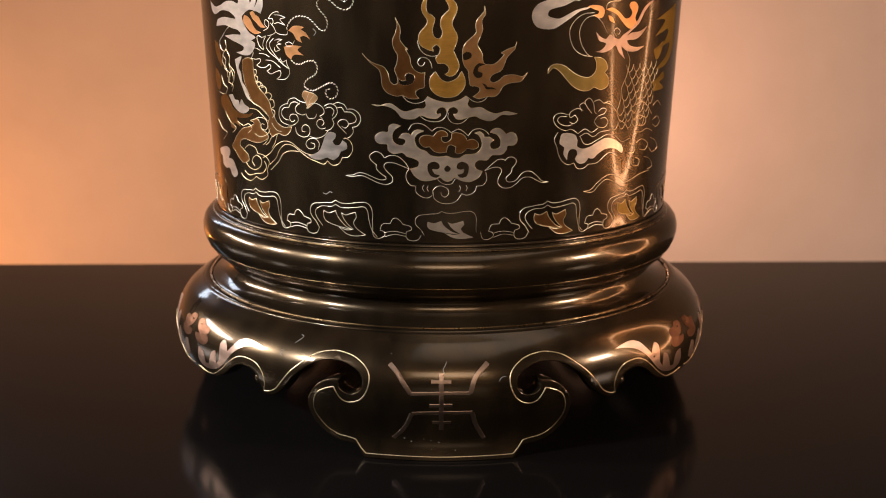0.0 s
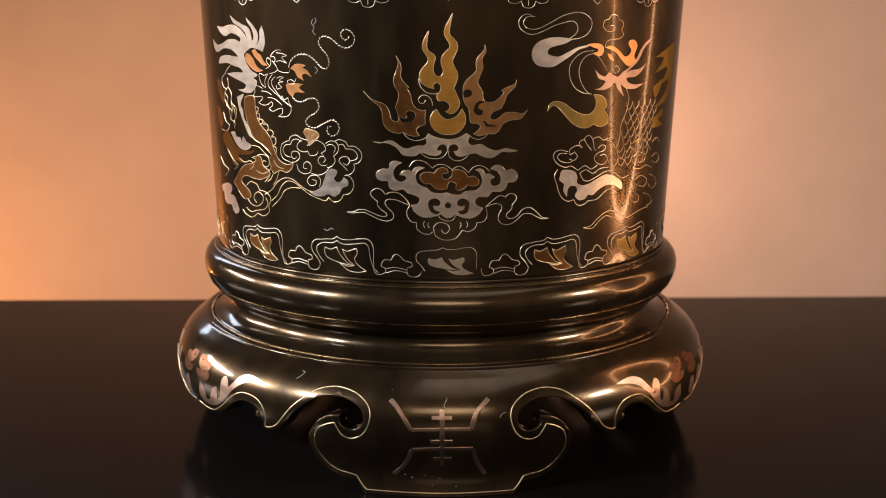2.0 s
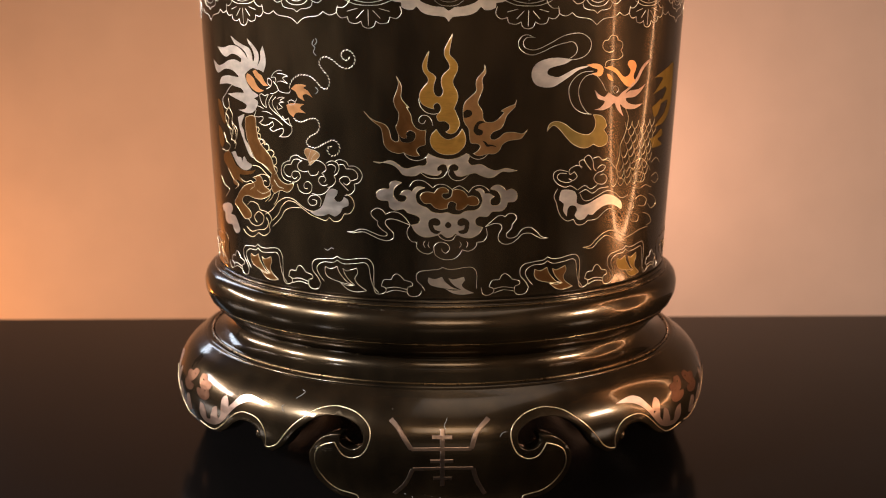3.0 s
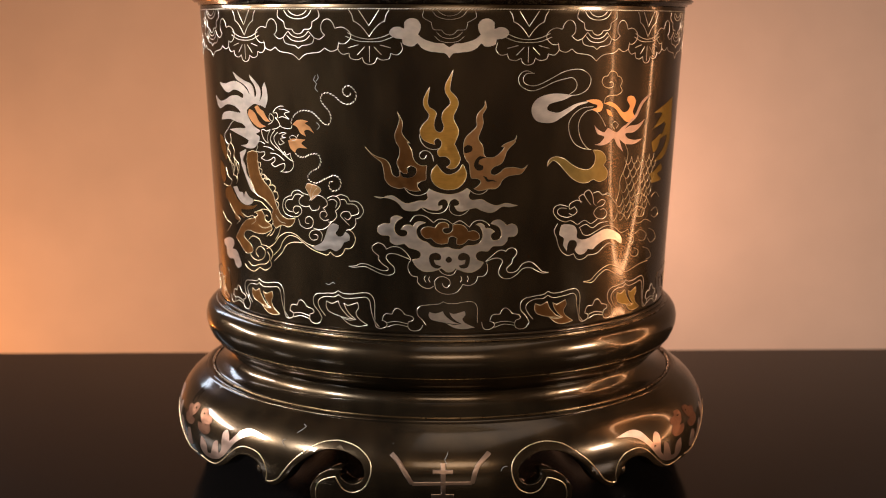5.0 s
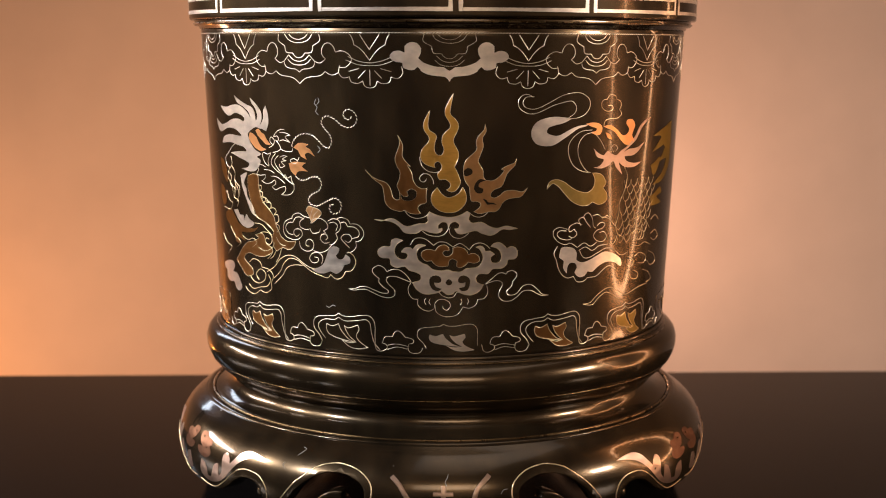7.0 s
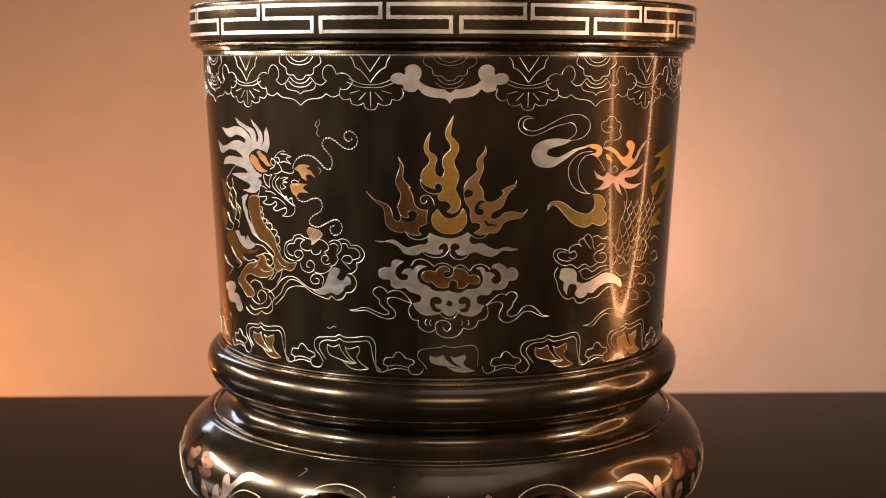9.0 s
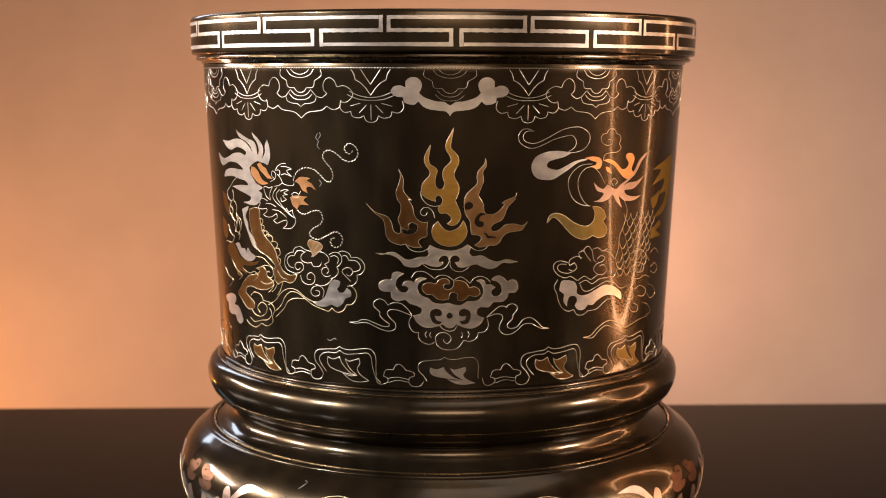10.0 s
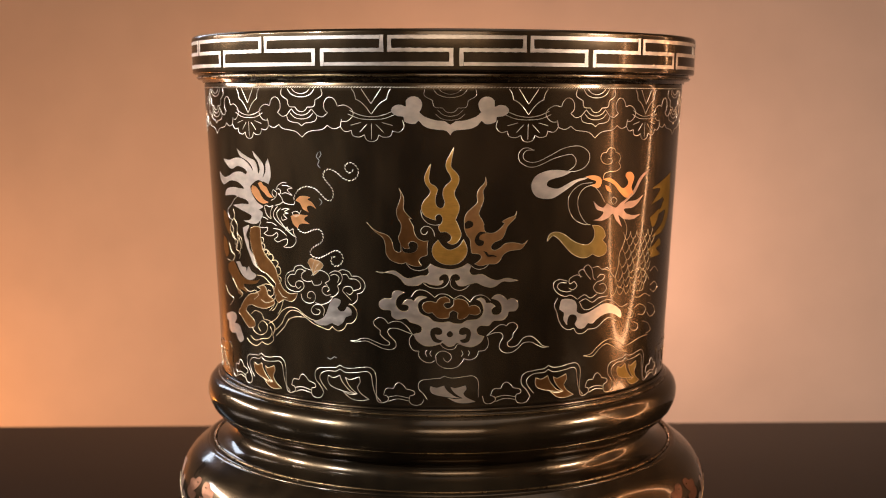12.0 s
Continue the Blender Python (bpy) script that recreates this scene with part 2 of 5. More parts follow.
FOOT = [(44.3, 93.0), (44.9, 93.9), (44.4, 95.2), (43.2, 98.0), (41.0, 101.2), (38.0, 104.0), (34.0, 106.4), (29.5, 107.6), (24.0, 107.4), (18.0, 105.9), (12.5, 103.6), (8.0, 102.0), (4.0, 102.0), (0.0, 103.0)]
for r, z, w in ((90.25, 73.75, 0.32), (91.35, 72.05, 0.30), (93.3, 45.2, 0.42), (98.15, 189.35, 0.25), (93.6, 59.3, 0.24)):
    part("bead_line", lathe(arc((r, z), w, 90, 450, 10)), WORN_AND_SHADED, bowl, "thin bead line worn to bare bronze")

# ---------------------------------------------------------------- drawing on the bowl's skin: u is angle x 1.6 (mm), v is height (mm)
from mathutils import geometry

foot_z, foot_r = [z for z, r in FOOT[2:]][::-1], [r for z, r in FOOT[2:]][::-1]
_zs = np.linspace(0.0, 44.4, 90)
_rs = np.interp(_zs, foot_z, foot_r)
_rs = np.convolve(np.pad(_rs, 3, mode="edge"), np.ones(7) / 7, mode="valid")


def foot_radius(z):
    return float(np.interp(z, _zs, _rs))


def on_body(u, v, off=0.0):
    a, r = radians(u / 1.6), (body_radius(v) + off) / 1000
    return Vector((r * math.sin(a), -r * math.cos(a), v / 1000))


def on_rim(u, v, off=0.0):
    a, r = radians(u / 1.6), (99.8 + 0.15 * min(1, max(0, (v - 191.8) / 6.2)) + off) / 1000
    return Vector((r * math.sin(a), -r * math.cos(a), v / 1000))


def on_foot(u, v, off=0.0):
    a, slope = radians(u / 1.6), (foot_radius(v + 0.8) - foot_radius(v - 0.8)) / 1.6
    n = math.hypot(1, slope)
    r, z = (foot_radius(v) + off / n) / 1000, (v - off * slope / n) / 1000
    return Vector((r * math.sin(a), -r * math.cos(a), z))


def stroke(bm, line, surface, half, lift=0.11, closed=False, taper=True):
    """A thin raised wire along a line of (u, v)."""
    rows, n = [], len(line)
    for i, p in enumerate(line):
        a, b = line[(i - 1) % n if closed else max(0, i - 1)], line[(i + 1) % n if closed else min(n - 1, i + 1)]
        t = b - a
        if t.length < 1e-6:
            t = Vector((1, 0))
        t.normalize()
        side = Vector((-t.y, t.x)) * half * (0.45 if taper and not closed and i in (0, n - 1) else 1.0)
        rows.append([bm.verts.new(surface(*(p + side), -0.05)), bm.verts.new(surface(*(p + side * 0.6), lift)),
                     bm.verts.new(surface(*(p - side * 0.6), lift)), bm.verts.new(surface(*(p - side), -0.05))])
    for i in range(n if closed else n - 1):
        a, b = rows[i], rows[(i + 1) % n]
        for k in range(3):
            bm.faces.new((a[k], a[k + 1], b[k + 1], b[k]))


def fill(line, surface, lift=0.10, grid=3.0):
    """A thin sheet let into the skin, bounded by a closed line of (u, v)."""
    def inside(x, y):
        c, n = False, len(line)
        for i in range(n):
            a, b = line[i], line[i - 1]
            if (a.y > y) != (b.y > y) and x < (b.x - a.x) * (y - a.y) / (b.y - a.y) + a.x:
                c = not c
        return c
    xs, ys = [p.x for p in line], [p.y for p in line]
    pts = [Vector(p) for p in line]
    x = min(xs) + grid * 0.5
    while x < max(xs):
        y = min(ys) + grid * 0.43
        while y < max(ys):
            if inside(x, y) and min((q - Vector((x, y))).length for q in line) > grid * 0.3:
                pts.append(Vector((x, y)))
            y += grid
        x += grid
    co, edges, faces, *_ = geometry.delaunay_2d_cdt(pts, [], [list(range(len(line)))], 1, 1e-5)
    bm = bmesh.new()
    vs = [bm.verts.new(surface(p.x, p.y, lift)) for p in co]
    for f in faces:
        if len(f) > 2:
            bm.faces.new([vs[k] for k in f])
    bm.normal_update()
    flip = [f for f in bm.faces if f.normal.dot(Vector((f.calc_center_median().x, f.calc_center_median().y, 0))) < 0]
    bmesh.ops.reverse_faces(bm, faces=flip)
    return bm


def skirt(bm, depth):
    """Give a sheet its edge, turned in by depth (mm) towards the axis."""
    rim_edges = [e for e in bm.edges if e.is_boundary]
    made = {}
    for e in rim_edges:
        for v in e.verts:
            if v not in made:
                r = math.hypot(v.co.x, v.co.y)
                made[v] = bm.verts.new((v.co.x * (1 - depth / 1000 / r), v.co.y * (1 - depth / 1000 / r), v.co.z))
    for e in rim_edges:
        a, b = e.verts
        bm.faces.new((a, b, made[b], made[a]))
    bmesh.ops.recalc_face_normals(bm, faces=bm.faces)
    return bm


# ---------------------------------------------------------------- the foot: three scrolled legs joined by a scalloped apron
LEG_EDGE = [(0, 0), (-13.6, 0), (-23.3, 0, 1), (-24.7, 1.8), (-26.2, 4.3, 1), (-29.4, 4.7), (-32.7, 5.3), (-36.7, 7.4), (-40.1, 11.4), (-41.1, 16.5), (-40.8, 20.8), (-38.9, 24.5), (-36.4, 27.4), (-33.2, 29.3), (-29.9, 29.7, 1), (-30.3, 27.4), (-29.1, 25.5), (-27, 24.6), (-24.7, 25.3), (-23.1, 27.3), (-23, 30.1), (-24.1, 32.4), (-26.8, 34.2), (-29.8, 35.3), (-32.8, 35.4), (-36.1, 34.9), (-39.6, 33.1), (-43.1, 30.3)] + [(-46.1, 27.1), (-48.3, 23.9), (-51.3, 20.8), (-54.8, 18.7), (-57.8, 18.9, 1), (-58.5, 22.1), (-59.4, 24.8), (-62.1, 27.3), (-66.5, 27.5), (-70.4, 25.6), (-74.8, 22.1), (-79.7, 19.4), (-84.9, 18.2)]
half_edge = [(u, max(v, 0.0), *c) for u, v, *c in LEG_EDGE]
left = [*half_edge, (-96, 17.6)]
lower = spline([(-u, v, *c) for u, v, *c in left[:0:-1]] + left, step=0.7)
upper = [Vector((-96 + 192 * k / 64, 44.4)) for k in range(65)]
sides = [Vector((-96, 17.6 + 26.8 * k / 24)) for k in range(1, 24)]
sector = [*lower, *sides, *upper, *(Vector((96, p.y)) for p in sides[::-1])]
sector = [Vector((max(-96, min(96, p.x)), p.y)) for p in sector]
shell = fill(sector, on_foot, 0.0, 1.6)
turned = []
for k in (1, 2):
    copy = shell.copy()
    bmesh.ops.rotate(copy, verts=copy.verts, cent=(0, 0, 0), matrix=Matrix.Rotation(radians(120 * k), 3, "Z"))
    turned.append(bpy.data.meshes.new("turned"))
    copy.to_mesh(turned[-1])
    copy.free()
for me in turned:
    shell.from_mesh(me)
    bpy.data.meshes.remove(me)
bmesh.ops.remove_doubles(shell, verts=shell.verts, dist=0.00002)
inner = bmesh.ops.duplicate(shell, geom=list(shell.verts) + list(shell.edges) + list(shell.faces))
edge_pairs = [(a, b) for a, b in inner["edge_map"].items() if isinstance(a, bmesh.types.BMEdge) and a.is_boundary and a in inner["edge_map"]]
pairs = inner["vert_map"]
thick = 6.5
for v in [g for g in inner["geom"] if isinstance(g, bmesh.types.BMVert)]:
    r = math.hypot(v.co.x, v.co.y)
    v.co.x *= 1 - thick / 1000 / r
    v.co.y *= 1 - thick / 1000 / r
bmesh.ops.reverse_faces(shell, faces=[g for g in inner["geom"] if isinstance(g, bmesh.types.BMFace)])
seen_edges = set()
for a, b in edge_pairs:
    va, vb = a.verts
    wa, wb = pairs[va], pairs[vb]
    quad = frozenset((va, vb, wa, wb))
    if quad not in seen_edges:
        seen_edges.add(quad)
        shell.faces.new((va, vb, wb, wa))
bmesh.ops.recalc_face_normals(shell, faces=shell.faces)
# soften the cut edges
foot = part("foot", shell, BRONZE, bowl, "bronze foot with scalloped apron and three scrolled legs")
soft = foot.modifiers.new("soft_edges", "BEVEL")
soft.width, soft.segments, soft.limit_method, soft.angle_limit = 0.0008, 2, "ANGLE", radians(50)
collar = [(86, 44.0), (92.6, 44.2), (93.3, 44.9), (94.3, 45.15), (95.3, 45.0), (95.9, 44.5), (96.0, 43.9), (94, 43.0)]
part("foot_collar", lathe(collar), BRONZE, bowl)

# ---------------------------------------------------------------- inlay helpers
body = bpy.data.objects["body"]


def wire(points, mat=WIRE, owner=None, surface=on_body, half=0.135, closed=False, name="wire_inlay"):
    bm = bmesh.new()
    stroke(bm, spline(points, closed), surface, half, closed=closed)
    return part(name, bm, mat, owner or body)


def sheet(name, points, mat, owner=None, surface=on_body, lift=0.10, label=""):
    return part(name, skirt(fill(spline(points, True, 0.8), surface, lift), 0.35), mat, owner or body, label, smooth=False)


def edged_sheet(name, points, mat, owner=None, surface=on_body):
    ob = sheet(name, points, mat, owner, surface)
    wire([*points], GOLD_WIRE, owner, surface, 0.11, True, "edge_wire")
    return ob


def ground(points):
    return sheet("dark_ground", points, BRONZE, lift=0.16)


def edged_ground(points):
    ground(points)
    wire([*points], GOLD_WIRE, half=0.11, closed=True, name="edge_wire")


def rope(points, owner=None, surface=on_body, pitch=1.05, name="rope_inlay", half=0.24):
    bm, line = bmesh.new(), spline(points, False, 0.25)
    walked = 0.0
    for a, b in zip(line, line[1:]):
        walked += (b - a).length
        if walked >= pitch:
            walked = 0.0
            t = (b - a).normalized()
            s = Vector((-t.y, t.x))
            stroke(bm, [b - t * 0.46 - s * 0.16, b, b + t * 0.46 + s * 0.16], surface, half)
    return part(name, bm, WIRE, owner or body)


def moved(points, du, flip=False, dv=0.0):
    return [((-p[0] if flip else p[0]) + du, p[1] + dv, *p[2:]) for p in points]


def both(points):
    """A half drawing and its mirror image as one line."""
    return [*points, *moved(points[-2::-1], 0, True)]


# ---------------------------------------------------------------- middle field: flames, clouds and scrollwork
edged_sheet("flame_inlay", [(3.3, 165.6, 1), (2.0, 163.1), (0.8, 160.6), (0.8, 158.3), (2.2, 155.8), (2.4, 154.2), (1.1, 152.9), (-0.1, 151.3), (-0.3, 149.0), (0.4, 146.8), (-0.1, 145.2), (-1.0, 144.7), (-2.3, 145.3), (-2.9, 147.1), (-2.6, 149.3), (-2.1, 151.0), (-2.9, 152.2), (-4.5, 153.2), (-5.0, 154.8), (-4.8, 157.0), (-4.3, 159.9, 1), (-5.4, 158.0), (-6.4, 155.4), (-6.1, 153.2), (-4.6, 150.9), (-4.8, 149.3), (-6.7, 147.1), (-7.5, 144.8)] + [(-6.7, 142.5), (-4.8, 141.3), (-2.6, 140.6, 1), (-2.9, 141.8), (-1.6, 142.8), (-0.4, 141.6), (-0.5, 140.0), (-1.3, 139.0), (-1.8, 138.2), (-1.1, 136.6), (0.9, 136.6), (2.5, 135.3), (2.4, 133.8), (1.2, 133.0, 1), (2.8, 132.3), (4.6, 133.0), (5.9, 135.5), (5.3, 137.7), (4.2, 140.3), (3.9, 140.7), (5.1, 143.9), (5.0, 146.1), (3.7, 148.7), (3.5, 150.3), (4.9, 153.5), (4.9, 155.5), (3.9, 157.1), (2.4, 158.7)] + [(2.4, 160.6)], BRASS)
edged_sheet("crescent_inlay", [(-1.9, 133.8, 1), (-3.5, 131.9), (-3.9, 129.6), (-2.9, 127.3), (-0.6, 125.7), (2.2, 125.2), (5.1, 125.8), (7.4, 128.0), (8.0, 130.2), (7.6, 132.2), (6.7, 134.0, 1), (5.4, 131.9), (3.5, 130.7), (1.6, 130.4), (-0.3, 131.6)], BRASS)
edged_sheet("flame_inlay", [(-26.4, 139.4, 1), (-24.3, 137.3), (-22.0, 136.1), (-19.3, 135.2), (-17.8, 133.3), (-17.0, 130.3), (-15.5, 129.3), (-14.5, 129.7, 1), (-14.6, 132.0), (-15.4, 134.3), (-14.6, 136.6), (-14.4, 139.2), (-15.5, 141.1), (-16.0, 143.7), (-15.0, 146.6), (-14.4, 149.2), (-15.1, 151.5, 1), (-13.7, 148.9), (-13.4, 147.0), (-13.6, 144.4), (-12.4, 142.5), (-10.8, 140.9), (-11.8, 141.2), (-10.4, 138.6), (-9.9, 136.0), (-8.6, 134.1), (-6.7, 133.3), (-5.3, 133.5, 1)] + [(-5.6, 130.9), (-5.6, 128.6), (-7.1, 128.1), (-8.3, 127.2), (-8.4, 126.1), (-7.4, 124.8, 1), (-9.3, 124.6), (-11.3, 125.0), (-12.9, 125.9, 1), (-14.5, 125.4), (-17.8, 126.4), (-19.6, 128.6), (-19.9, 131.2), (-20.7, 134.2), (-23.6, 136.4)], BROWN)
edged_ground([(-14.3, 131.7, 1), (-13.3, 130.7), (-11.6, 130.8), (-12.0, 132.3), (-10.6, 133.3), (-8.8, 132.3), (-9.2, 130.2), (-11.1, 129.2), (-13.7, 129.6)])
edged_sheet("flame_inlay", [(13.9, 155.4, 1), (13.7, 153.5), (11.6, 151.0), (11.1, 149.0), (11.3, 146.8), (9.7, 145.0), (7.8, 143.2), (7.0, 141.0), (7.1, 137.4), (7.9, 135.4), (8.9, 134.1), (9.2, 131.5), (9.7, 129.2), (11.2, 129.1), (12.6, 128.6), (12.9, 127.6), (11.9, 126.3), (10.6, 125.5, 1), (12.6, 124.8), (15.5, 125.4), (17.8, 125.4), (19.4, 126.5), (20.4, 128.4), (22.4, 129.7), (25.1, 130.1), (27.1, 130.5), (29.2, 133.3, 1), (27.4, 132.0)] + [(24.3, 132.6), (21.0, 132.3), (19.7, 131.1), (17.7, 130.1), (16.4, 130.5), (16.2, 131.6), (17.3, 132.9), (19.8, 134.0), (20.9, 135.9), (21.8, 138.4), (24.4, 141.1), (24.6, 141.6), (25.0, 143.5, 1), (24.4, 142.1), (21.8, 141.1), (19.8, 139.9), (20.8, 139.5), (19.0, 137.3), (16.9, 136.1), (14.5, 136.2, 1), (13.7, 137.3), (13.5, 139.3), (13.7, 139.0), (13.0, 140.6), (11.8, 142.6), (12.3, 144.5), (13.4, 147.7), (13.1, 150.6)] + [(14.3, 152.9)], COPPER)
ground([(7.0, 139.5, 1), (8.2, 140.5), (9.7, 140.0), (9.9, 138.7), (8.7, 137.9), (7.3, 137.8)])
ground([(14.7, 136.2, 1), (12.5, 136.7), (11.0, 135.3), (10.5, 133.3), (11.7, 131.8), (13.4, 132.0), (13.6, 133.4), (12.1, 134.0), (12.5, 135.5)])
ground([(13.5, 130.0, 1), (14.8, 129.5), (15.4, 128.7), (17.1, 128.5), (18.4, 127.8), (16.8, 128.0), (15.1, 127.9), (14.3, 129.0)])
wire([(-3.0, 134.9), (-3.5, 136.9), (-4.8, 138.3), (-6.7, 138.4), (-7.8, 137.0), (-7.2, 135.8), (-6.0, 135.8), (-5.4, 136.9)])
wire([(-7.8, 144.1), (-7.2, 141.6), (-5.4, 139.6), (-2.9, 138.9), (-1.1, 139.3)])
wire([(-12.9, 125.7), (-11.3, 123.9), (-8.7, 123.1), (-6.1, 123.7), (-4.5, 125.1)])
wire([(8.7, 125.5), (10.6, 124.0), (12.6, 123.6), (14.5, 124.3), (15.7, 125.6)], half=0.10)
edged_sheet("wave_inlay", [(-23.5, 122.4, 1), (-21.2, 121.9), (-18.8, 122.7), (-16.8, 122.8), (-15.2, 121.9), (-13.3, 120.6), (-11.6, 120.3), (-8.0, 121.3), (-5.8, 121.4), (-4.9, 122.5), (-5.3, 124.0), (-4.5, 125.5, 1), (-2.9, 124.7), (-0.3, 123.9), (2.9, 123.6), (6.1, 124.4), (8.3, 125.7, 1), (9.3, 124.5), (8.8, 123.0), (10.0, 121.6), (13.3, 121.8), (15.9, 120.4), (18.6, 119.6), (21.9, 120.3), (24.7, 119.7), (26.0, 119.4, 1), (23.3, 119.0), (20.6, 119.2)] + [(18.0, 117.6), (16.0, 117.2), (13.3, 118.0), (11.4, 118.9), (8.8, 118.4), (6.8, 117.8), (5.0, 118.1), (4.1, 119.6, 1), (5.4, 119.8), (5.7, 121.1), (4.2, 122.1), (2.6, 121.4), (2.1, 119.9, 1), (1.3, 121.8), (-0.3, 121.9), (-1.5, 120.8), (-1.4, 119.6), (-0.2, 119.8, 1), (-0.2, 119.0), (-1.6, 118.1), (-4.2, 118.3), (-6.8, 119.1), (-8.7, 118.0), (-11.3, 117.8), (-13.3, 118.3), (-14.6, 119.9), (-16.2, 121.2), (-18.5, 122.0)], SILVER)
wire([(-7.1, 118.9), (-4.8, 117.4), (-1.6, 117.0), (0.7, 117.8), (2.0, 119.8), (1.8, 121.1)])
wire([(2.6, 120.1), (2.3, 118.5), (3.6, 116.8), (5.9, 116.3), (7.8, 117.1), (9.1, 118.3)], half=0.10)
edged_sheet("cloud_inlay", [(-18.0, 113.2), (-17.6, 115.2), (-15.9, 116.0), (-13.6, 115.4, 1), (-15.6, 114.1), (-16.5, 112.3), (-16.3, 110.3), (-14.7, 108.9), (-12.7, 108.9), (-11.9, 110.1), (-12.5, 111.0), (-14.3, 111.3, 1), (-13.0, 112.7), (-11.0, 112.9), (-10.2, 112.3, 1), (-9.0, 113.8), (-7.4, 114.2), (-5.7, 113.8, 1), (-7.9, 112.8), (-8.9, 111.1), (-8.4, 108.8), (-6.8, 107.5), (-5.1, 106.9), (-3.2, 105.4), (-0.3, 105.0), (2.0, 105.3), (3.7, 104.7), (6.3, 104.6)] + [(8.2, 105.7), (11.5, 106.0), (13.2, 107.1), (14.0, 109.1), (13.6, 111.1), (12.6, 112.6), (11.4, 113.1, 1), (13.1, 113.6), (14.4, 112.7), (14.8, 111.7), (16.4, 111.7), (18.1, 110.6, 1), (16.7, 109.4), (17.2, 107.7), (19.2, 107.5), (20.4, 108.6), (20.3, 110.9), (18.9, 112.6), (16.7, 113.3, 1), (17.7, 114.3), (19.7, 114.6), (21.4, 113.5), (22.3, 112.5, 1), (24.2, 113.1), (25.9, 112.1), (26.3, 110.0), (25.3, 108.7), (22.9, 108.5)] + [(22.6, 107.2), (20.9, 105.6), (17.5, 105.4), (16.4, 104.2), (15.6, 103.7), (12.9, 103.8), (11.6, 102.5), (12.1, 100.8), (14.3, 99.9, 1), (13.0, 97.8), (10.3, 96.4), (7.7, 96.6), (6.2, 97.2), (4.7, 97.9), (3.7, 96.9), (2.2, 96.5), (1.1, 96.9), (-0.2, 97.9), (-1.2, 97.4), (-4.2, 96.7), (-6.8, 96.9), (-9.1, 98.5), (-10.4, 100.7, 1), (-7.8, 101.5), (-7.4, 103.2), (-8.8, 104.2), (-11.7, 105.1), (-13.0, 106.3)] + [(-16.0, 105.8), (-18.0, 106.9), (-18.3, 108.9), (-21.0, 109.1), (-22.4, 110.1), (-22.3, 111.9), (-20.3, 113.1)], SILVER)
edged_sheet("cloud_inlay", [(-7.3, 110.2), (-6.8, 111.8), (-4.8, 112.4), (-2.5, 112.0, 1), (-1.3, 113.5), (0.7, 114.0), (2.1, 113.1), (2.2, 112.1, 1), (0.4, 111.9), (0.1, 110.9), (1.0, 110.0), (2.3, 110.1), (3.5, 111.2), (3.6, 112.9, 1), (4.9, 113.3), (7.2, 112.8), (8.5, 111.5), (8.8, 110.6, 1), (10.8, 111.0), (12.5, 109.9), (12.7, 108.3), (11.2, 107.6), (8.9, 108.0, 1), (7.9, 106.9), (6.6, 106.2), (5.0, 106.4), (5.1, 108.4, 1), (3.6, 109.2)] + [(2.3, 108.6), (1.9, 106.7, 1), (-0.3, 106.4), (-2.2, 106.9), (-3.8, 108.5, 1), (-5.8, 108.4)], BROWN)
ground([(-4.5, 100.6), (-4.2, 102.6), (-2.2, 103.4), (-0.6, 102.6), (-0.4, 101.3), (-1.2, 100.7), (-2.9, 100.8, 1), (-2.2, 99.3), (-0.2, 98.7, 1), (-1.4, 97.8), (-3.4, 98.4)])
ground([(9.6, 100.5), (9.3, 102.4), (7.3, 103.4), (5.7, 102.6), (5.5, 101.1), (6.7, 100.6), (8.0, 100.9, 1), (7.7, 99.4), (5.7, 98.9, 1), (6.5, 97.9), (8.7, 98.1)])
ground([(1.1, 100.9), (2.2, 102.1), (3.4, 101.1), (3.0, 100.1), (1.9, 99.9)])
wire([(-11.0, 114.0), (-9.7, 115.9), (-7.7, 116.4), (-5.5, 115.8), (-3.0, 113.8, 1), (-1.3, 115.0), (1.3, 114.8), (3.5, 113.3, 1), (5.9, 114.5), (7.8, 113.5), (9.2, 112.2, 1), (10.8, 114.1), (13.1, 114.6), (15.1, 113.8), (16.4, 112.5)])
wire([(-10.8, 100.7), (-11.8, 99.1), (-11.8, 97.1), (-10.5, 95.1), (-8.5, 94.8, 1), (-8.5, 92.8), (-6.8, 91.2), (-4.5, 90.7), (-2.8, 91.6)], half=0.10)
wire([(-2.5, 91.6, 1), (-2.7, 93.1), (-1.5, 94.6), (0.4, 94.9), (2.4, 93.9), (2.8, 92.3), (1.5, 91.0), (0.3, 91.8), (0.2, 92.6)], half=0.10)
wire([(-2.5, 92.9), (-2.2, 90.6), (-0.2, 89.1), (2.5, 88.7), (5.1, 89.4), (6.7, 91.2), (7.2, 92.2, 1), (9.4, 91.7), (11.7, 92.8), (12.4, 94.8, 1), (14.7, 95.1), (15.9, 97.1), (15.5, 99.7)], half=0.10)
wire([(-1.2, 97.6), (-0.2, 96.3), (2.1, 95.4), (4.1, 95.9), (5.0, 97.4), (6.7, 97.1)], half=0.10)
wire([(-5.6, 95.3), (-6.3, 94.2), (-5.6, 92.9)], half=0.10)
wire([(-4.2, 95.1), (-4.7, 93.9), (-4.0, 92.9)], half=0.10)
wire([(6.4, 95.1), (6.9, 94.0), (6.3, 92.9)], half=0.10)
wire([(8.7, 95.2), (9.2, 94.2), (8.7, 93.1)], half=0.10)
